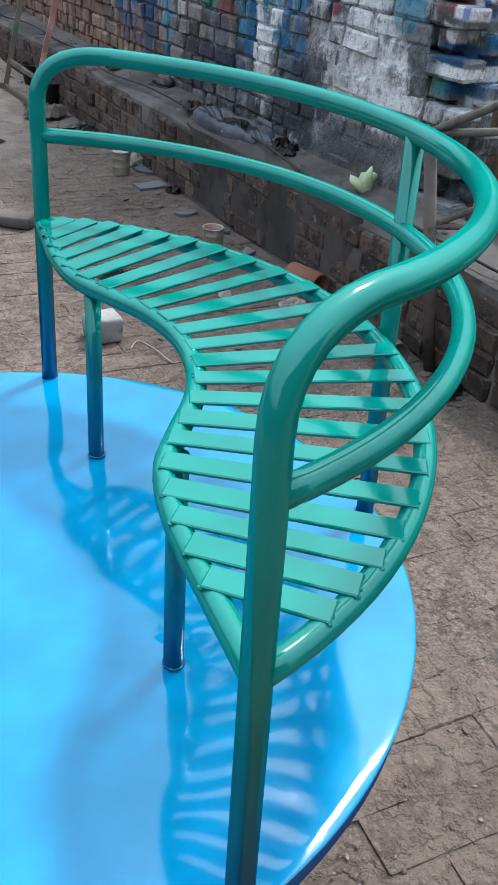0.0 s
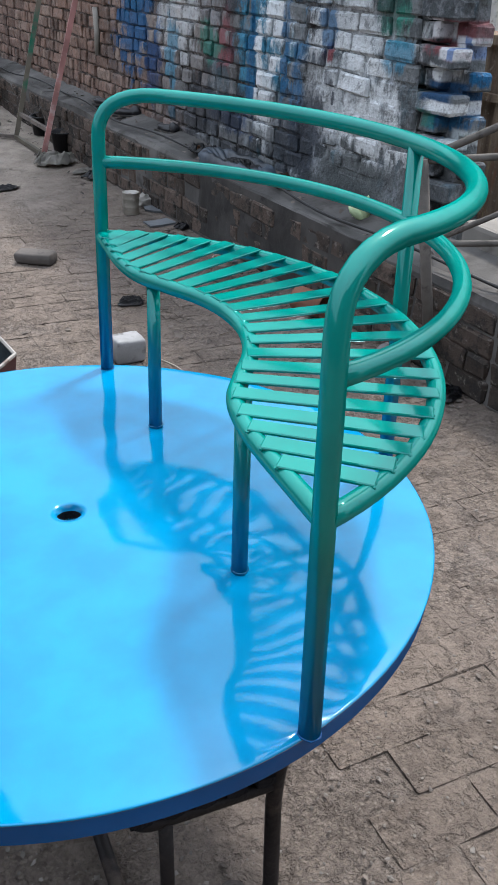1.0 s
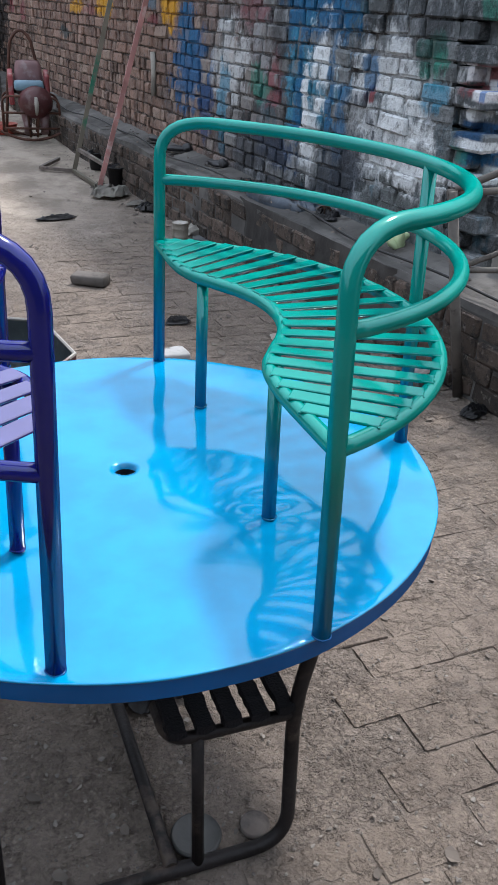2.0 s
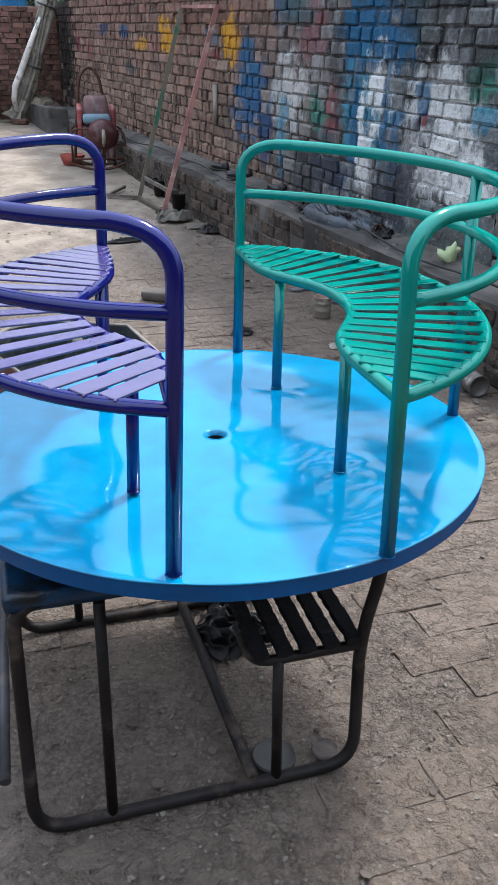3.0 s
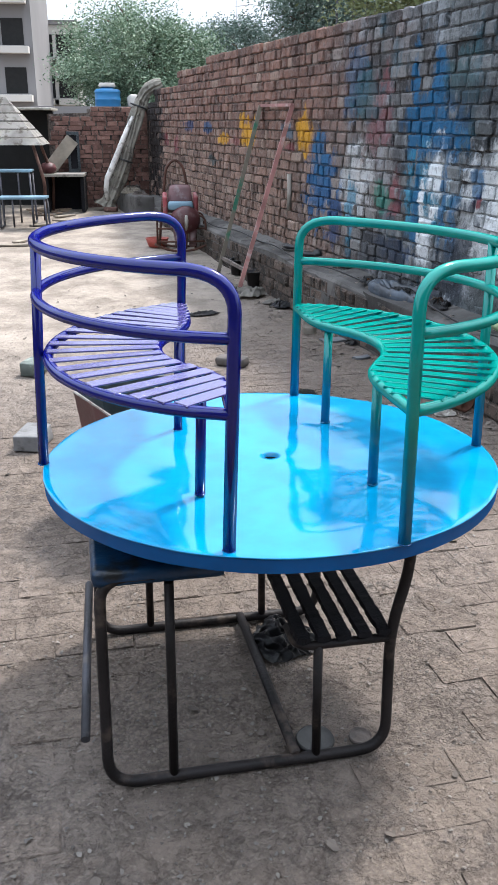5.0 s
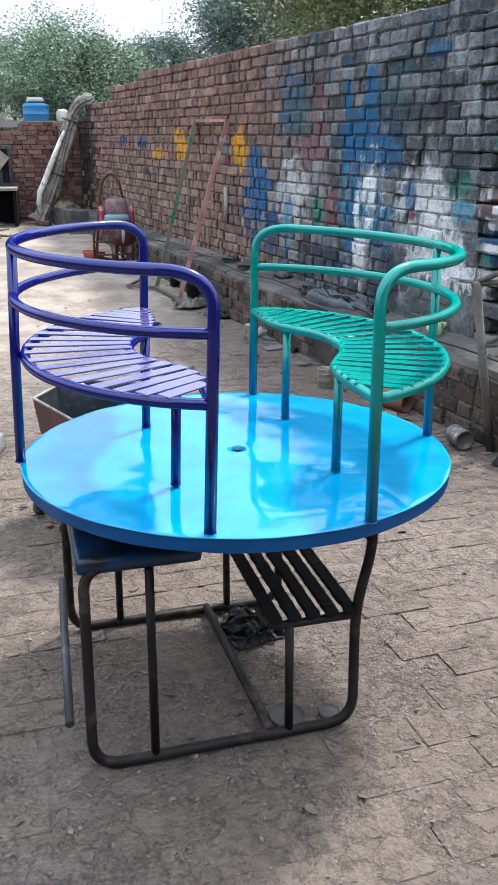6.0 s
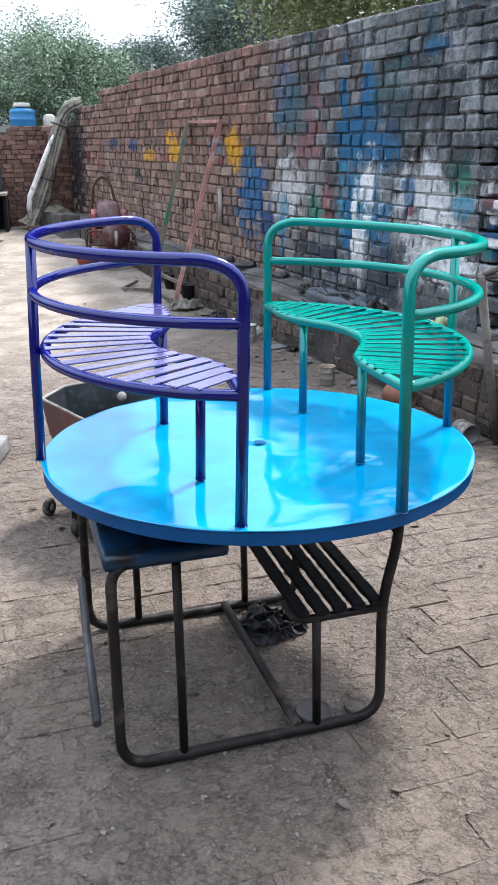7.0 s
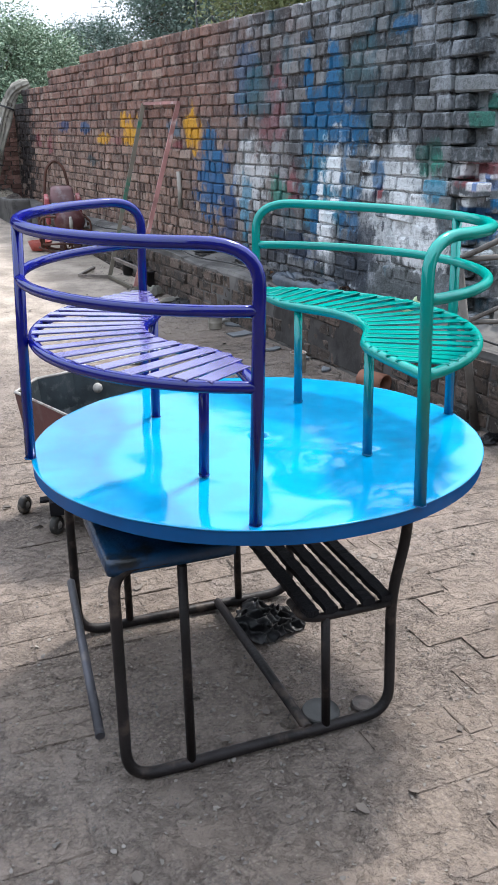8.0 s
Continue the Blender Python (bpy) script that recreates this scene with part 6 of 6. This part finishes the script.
# ---- bricks of the walls ----
STRETCH = [brick_mesh("brick", 0.227, 0.0765, 0.10, M_BRICK, k) for k in range(5)]
HEADER = [brick_mesh("brick", 0.110, 0.0765, 0.10, M_BRICK, 10 + k) for k in range(5)]
HALF = [brick_mesh("brick", 0.167, 0.0765, 0.10, M_BRICK, 20 + k) for k in range(3)]


SLIM = [brick_mesh("brick", 0.068, 0.0765, 0.10, M_BRICK, 30 + k, 0.007, 0.005) for k in range(4)]


def lay(parent, m, v0, v1, z0, top, rise, near, seed, heap_name, sizes=(STRETCH, HEADER, HALF), course=COURSE):
    """Courses of bricks on a wall's face; those before near are pieces of their own, the rest one mesh."""
    rnd = random.Random(seed)
    heap = Heap()
    inv = parent.matrix_world.inverted()
    for row in range(40):
        z = z0 + (row + 0.5) * course
        begin = v0 + (0.11 * (z - 1.4) if near > 0 else 0)
        v = begin
        heads = row % 3 == 1
        while v < v1:
            kind = rnd.random()
            few = v < 1.2
            short = 0.36 if few else 0.5
            pick = sizes[1] if (heads and not few and kind < 0.8) or kind < short else sizes[2] if kind > (0.62 if few else 0.66) else sizes[0]
            if v > 2.2 and z < 1.45 and rnd.random() < 0.55:
                pick = SLIM
            me = pick[rnd.randrange(len(pick))]
            l = max(p.co.y for p in me.vertices) - min(p.co.y for p in me.vertices)
            mid = v + l / 2
            v += l + rnd.choice((0.009, 0.012, 0.015, 0.022))
            if mid - l / 2 < begin - 0.02 or mid + l / 2 > v1 + 0.03 or z + course * 0.45 + rise * mid > min(top(mid - l * 0.3), top(mid + l * 0.3)) + 0.012:
                continue
            out = max(-0.012, min(0.004, rnd.gauss(-0.002, 0.0060)))
            place = m @ pose(0.048 + out, mid, z + rise * mid + rnd.gauss(0, 0.0022), rnd.gauss(0, 0.9), rnd.gauss(0, 0.9), max(-1.8, min(1.8, rnd.gauss(0, 1.0))))
            if mid < near:
                ob = new("brick", me)
                ob.parent = parent
                ob.matrix_local = inv @ place
            else:
                heap.add(me, inv @ place)
    if heap.verts:
        heap.build(heap_name, sizes[0][0].materials[0], parent, "weathered bricks of the wall's farther stretch")


lay(wall_long, WALL, -0.60, 9.2, 0.385, wall_top, RISE, 1.85, 4, "brick_courses")
lay(wall_back, BACK, 0.02, 1.50, 0.24, lambda v: 1.62 if v > 0.90 else 1.70, 0.0, -9, 6, "brick_courses", [[brick_mesh("brick", l, 0.0625, 0.10, M_BACKBRICK, 70 + k, 0.005, 0.004) for k in range(4)] for l in (0.20, 0.10, 0.14)], 0.067)

# toothed end: long bricks stand out in every other course, with gaps between
rnd = random.Random(12)
for row in range(20):
    z = 0.385 + (row + 0.5) * COURSE
    cells = ((-0.722, 0.0, STRETCH),) if row % 2 == 0 else ((-0.655, 0.02, HEADER), (-0.790, 0.09, HEADER))
    for v, deep, pick in cells:
        ob = new("brick", pick[rnd.randrange(3)])
        ob.parent = pier
        ob.matrix_local = WALL @ pose(0.045 + deep + rnd.gauss(0, 0.005), v + 0.11 * (z - 1.4) + rnd.gauss(0, 0.006), z, rnd.gauss(0, 1), 0, rnd.gauss(0, 2))

LEDGE_S = [brick_mesh("brick", 0.222, 0.085, 0.06, M_MOSSY, 40 + k) for k in range(4)]
LEDGE_H = [brick_mesh("brick", 0.110, 0.085, 0.06, M_MOSSY, 50 + k) for k in range(4)]
for row in range(4):
    v = -3.0 - 0.11 * (row % 2)
    while v < 8.5:
        pick = LEDGE_H if rnd.random() < 0.3 else LEDGE_S
        l = 0.110 if pick is LEDGE_H else 0.222
        if rnd.random() < 0.97:
            ob = new("brick", pick[rnd.randrange(4)])
            ob.parent = ledge
            ob.matrix_local = WALL @ pose(-0.262 + rnd.gauss(0, 0.006), v + l / 2, 0.045 + 0.088 * row + RISE * max(v, 0) * (0.3 + row * 0.2), rnd.gauss(0, 1), 0, rnd.gauss(0, 1.6))
        v += l + 0.012

# ---- paving bricks, the nearest as pieces of their own ----
PAVERS = [brick_mesh("paving_brick", 0.2345, 0.04, 0.1175, M_PAVER, 60 + k, 0.003, 0.0018) for k in range(6)]
paving = Heap()
PAVE = pose(0.58, 0.96, 0, 0, 0, 7)
count = 0
for row in range(-20, 112):
    for col in range(-16, 11):
        u, v = (col + 0.5 * (row % 2)) * 0.238 + rnd.gauss(0, 0.004), row * 0.121 + rnd.gauss(0, 0.003)
        p = PAVE @ Vector((u, v, 0))
        if (WALL.inverted() @ p).x > -0.36 or p.x < -1.6 or p.y > 9 or p.y - 1.1 * p.x > 4.9 + 0.9 * noise.noise((p.x * 0.8, p.y * 0.8, 3)):
            continue
        sink = 0.0235 + 0.003 * noise.noise((p.x * 1.1, p.y * 1.1, 7)) + rnd.gauss(0, 0.0007)
        if noise.noise((p.x * 0.55, p.y * 0.55, 11)) > 0.32:
            continue
        slope = 2.29 if p.y > 6 else 0
        place = Matrix.Translation((p.x, p.y, ground_z(p.x, p.y) + 0.002 - sink)) @ pose(0, 0, 0, slope, 0, 7 + rnd.gauss(0, 0.8)) @ pose(0, 0, 0, rnd.gauss(0, 0.3), rnd.gauss(0, 0.22), 90)
        if -0.9 < p.x < 1.45 and -0.35 < p.y < 2.9 and count < 300:
            ob = new("paving_brick", PAVERS[rnd.randrange(6)])
            ob.parent = ground
            ob.matrix_local = place
            count += 1
        else:
            paving.add(PAVERS[rnd.randrange(6)], place)
paving.build("paving", M_PAVER, ground, "dusty paving bricks farther off")

# ---- grit and litter ----
STONE = []
for k in range(5):
    bm = bmesh.new()
    blob(bm, (0, 0, 0), (1, 0.75, 0.32), k * 3, 0.9, 1)
    me = bpy.data.meshes.new("stone")
    bm.to_mesh(me)
    bm.free()
    STONE.append(me)
grit = Heap()
for k in range(9000):
    x, y = rnd.uniform(-1.6, 1.7), rnd.uniform(-0.2, 5.5) if rnd.random() < 0.5 else rnd.uniform(0.0, 1.9)
    if (WALL.inverted() @ Vector((x, y, 0))).x > -0.33:
        continue
    r = 0.0016 + 0.0052 * rnd.random() ** 4
    grit.add(STONE[rnd.randrange(5)], on_ground(x, y, rnd.uniform(0, 360), 0.0005) @ Matrix.Scale(r, 4))
grit.build("grit", plain("grit_stone", (0.125, 0.109, 0.096), 0.9, 0.0, 0.55, 60, 0.3), None, "loose grit and small stones on the ground")

litter = Heap()
chip = bpy.data.meshes.new("chip")
chip.from_pydata([(-1, -0.5, 0), (0, -0.75, 0.12), (1, -0.3, 0.25), (0.9, 0.5, 0.1), (0, 0.7, 0.0), (-0.9, 0.5, 0.2)], [], [(0, 1, 4, 5), (1, 2, 3, 4)])
for k in range(420):
    x, y = rnd.uniform(-1.5, 1.7), rnd.uniform(-0.3, 7.0)
    u = (WALL.inverted() @ Vector((x, y, 0))).x
    if u > -0.33:
        continue
    if rnd.random() < 0.55:
        p = WALL @ Vector((-0.34 - abs(rnd.gauss(0, 0.16)), rnd.uniform(-1.6, 4.5), 0))
        x, y = p.x, p.y
    litter.add(chip, on_ground(x, y, rnd.uniform(0, 360), 0.003) @ pose(0, 0, 0, rnd.gauss(0, 12), rnd.gauss(0, 12), 0) @ Matrix.Scale(rnd.uniform(0.004, 0.02), 4))
for k in range(150):
    v = rnd.uniform(-1.6, 4.5)
    litter.add(chip, on_ledge(rnd.uniform(-0.26, -0.02), v, rnd.uniform(0, 360), 0.012) @ pose(0, 0, 0, rnd.gauss(0, 15), rnd.gauss(0, 15), 0) @ Matrix.Scale(rnd.uniform(0.004, 0.016), 4))
shard = []
for k in range(6):
    me = bpy.data.meshes.new("shard")
    pts = [(math.cos(a) * rnd.uniform(0.35, 1.3), math.sin(a) * rnd.uniform(0.3, 0.8), rnd.uniform(0.0, 0.3)) for a in (0.2, 1.2, 2.4, 3.5, 4.4, 5.5)]
    me.from_pydata(pts + [(0, 0, 0.28)], [], [(i, (i + 1) % 6, 6) for i in range(6)])
    shard.append(me)
flakes = Heap()
for k in range(2600):
    x, y = rnd.gauss(-0.15, 0.42), rnd.gauss(0.75, 0.42)
    if k > 1700:
        x, y = rnd.uniform(-1.2, 1.4), rnd.uniform(-0.2, 2.6)
    if not (-1.5 < x < 1.45 and -0.5 < y < 3) or (WALL.inverted() @ Vector((x, y, 0))).x > -0.36:
        continue
    flakes.add(shard[rnd.randrange(6)], on_ground(x, y, rnd.uniform(0, 360), 0.001) @ pose(0, 0, 0, rnd.gauss(0, 16), rnd.gauss(0, 16), 0) @ Matrix.Scale(0.0022 + 0.008 * rnd.random() ** 4, 4))
flakes.build("mud_flakes", plain("dry_mud_flake", (0.15, 0.134, 0.119), 0.7, 0.0, 0.5, 30, 0.2), None, "curled flakes of dried mud on the ground")
litter.build("litter", plain("dry_leaf_and_chip", (0.105, 0.088, 0.075), 0.9, 0.0, 0.9, 9, 0.2), None, "dry leaf scraps and chips on the ground")
twigs = bmesh.new()
for k in range(60):
    x, y, a = rnd.uniform(0.4, 1.6), rnd.uniform(1.0, 5.5), rnd.uniform(0, 6.3)
    if k > 40:
        x, y = 0.60 + rnd.gauss(0, 0.05), 3.62 + rnd.gauss(0, 0.07)
    if (WALL.inverted() @ Vector((x, y, 0))).x > -0.40:
        continue
    l = rnd.uniform(0.02, 0.08)
    sweep(twigs, [(x, y, 0.004), (x + l * math.cos(a), y + l * math.sin(a), 0.008), (x + 2 * l * math.cos(a + 0.3), y + 2 * l * math.sin(a + 0.3), 0.004)], 0.0015, 5)
tagged(finish("twigs", twigs, M_BARK), "thin dry twigs scattered on the ground", kind="stuff")
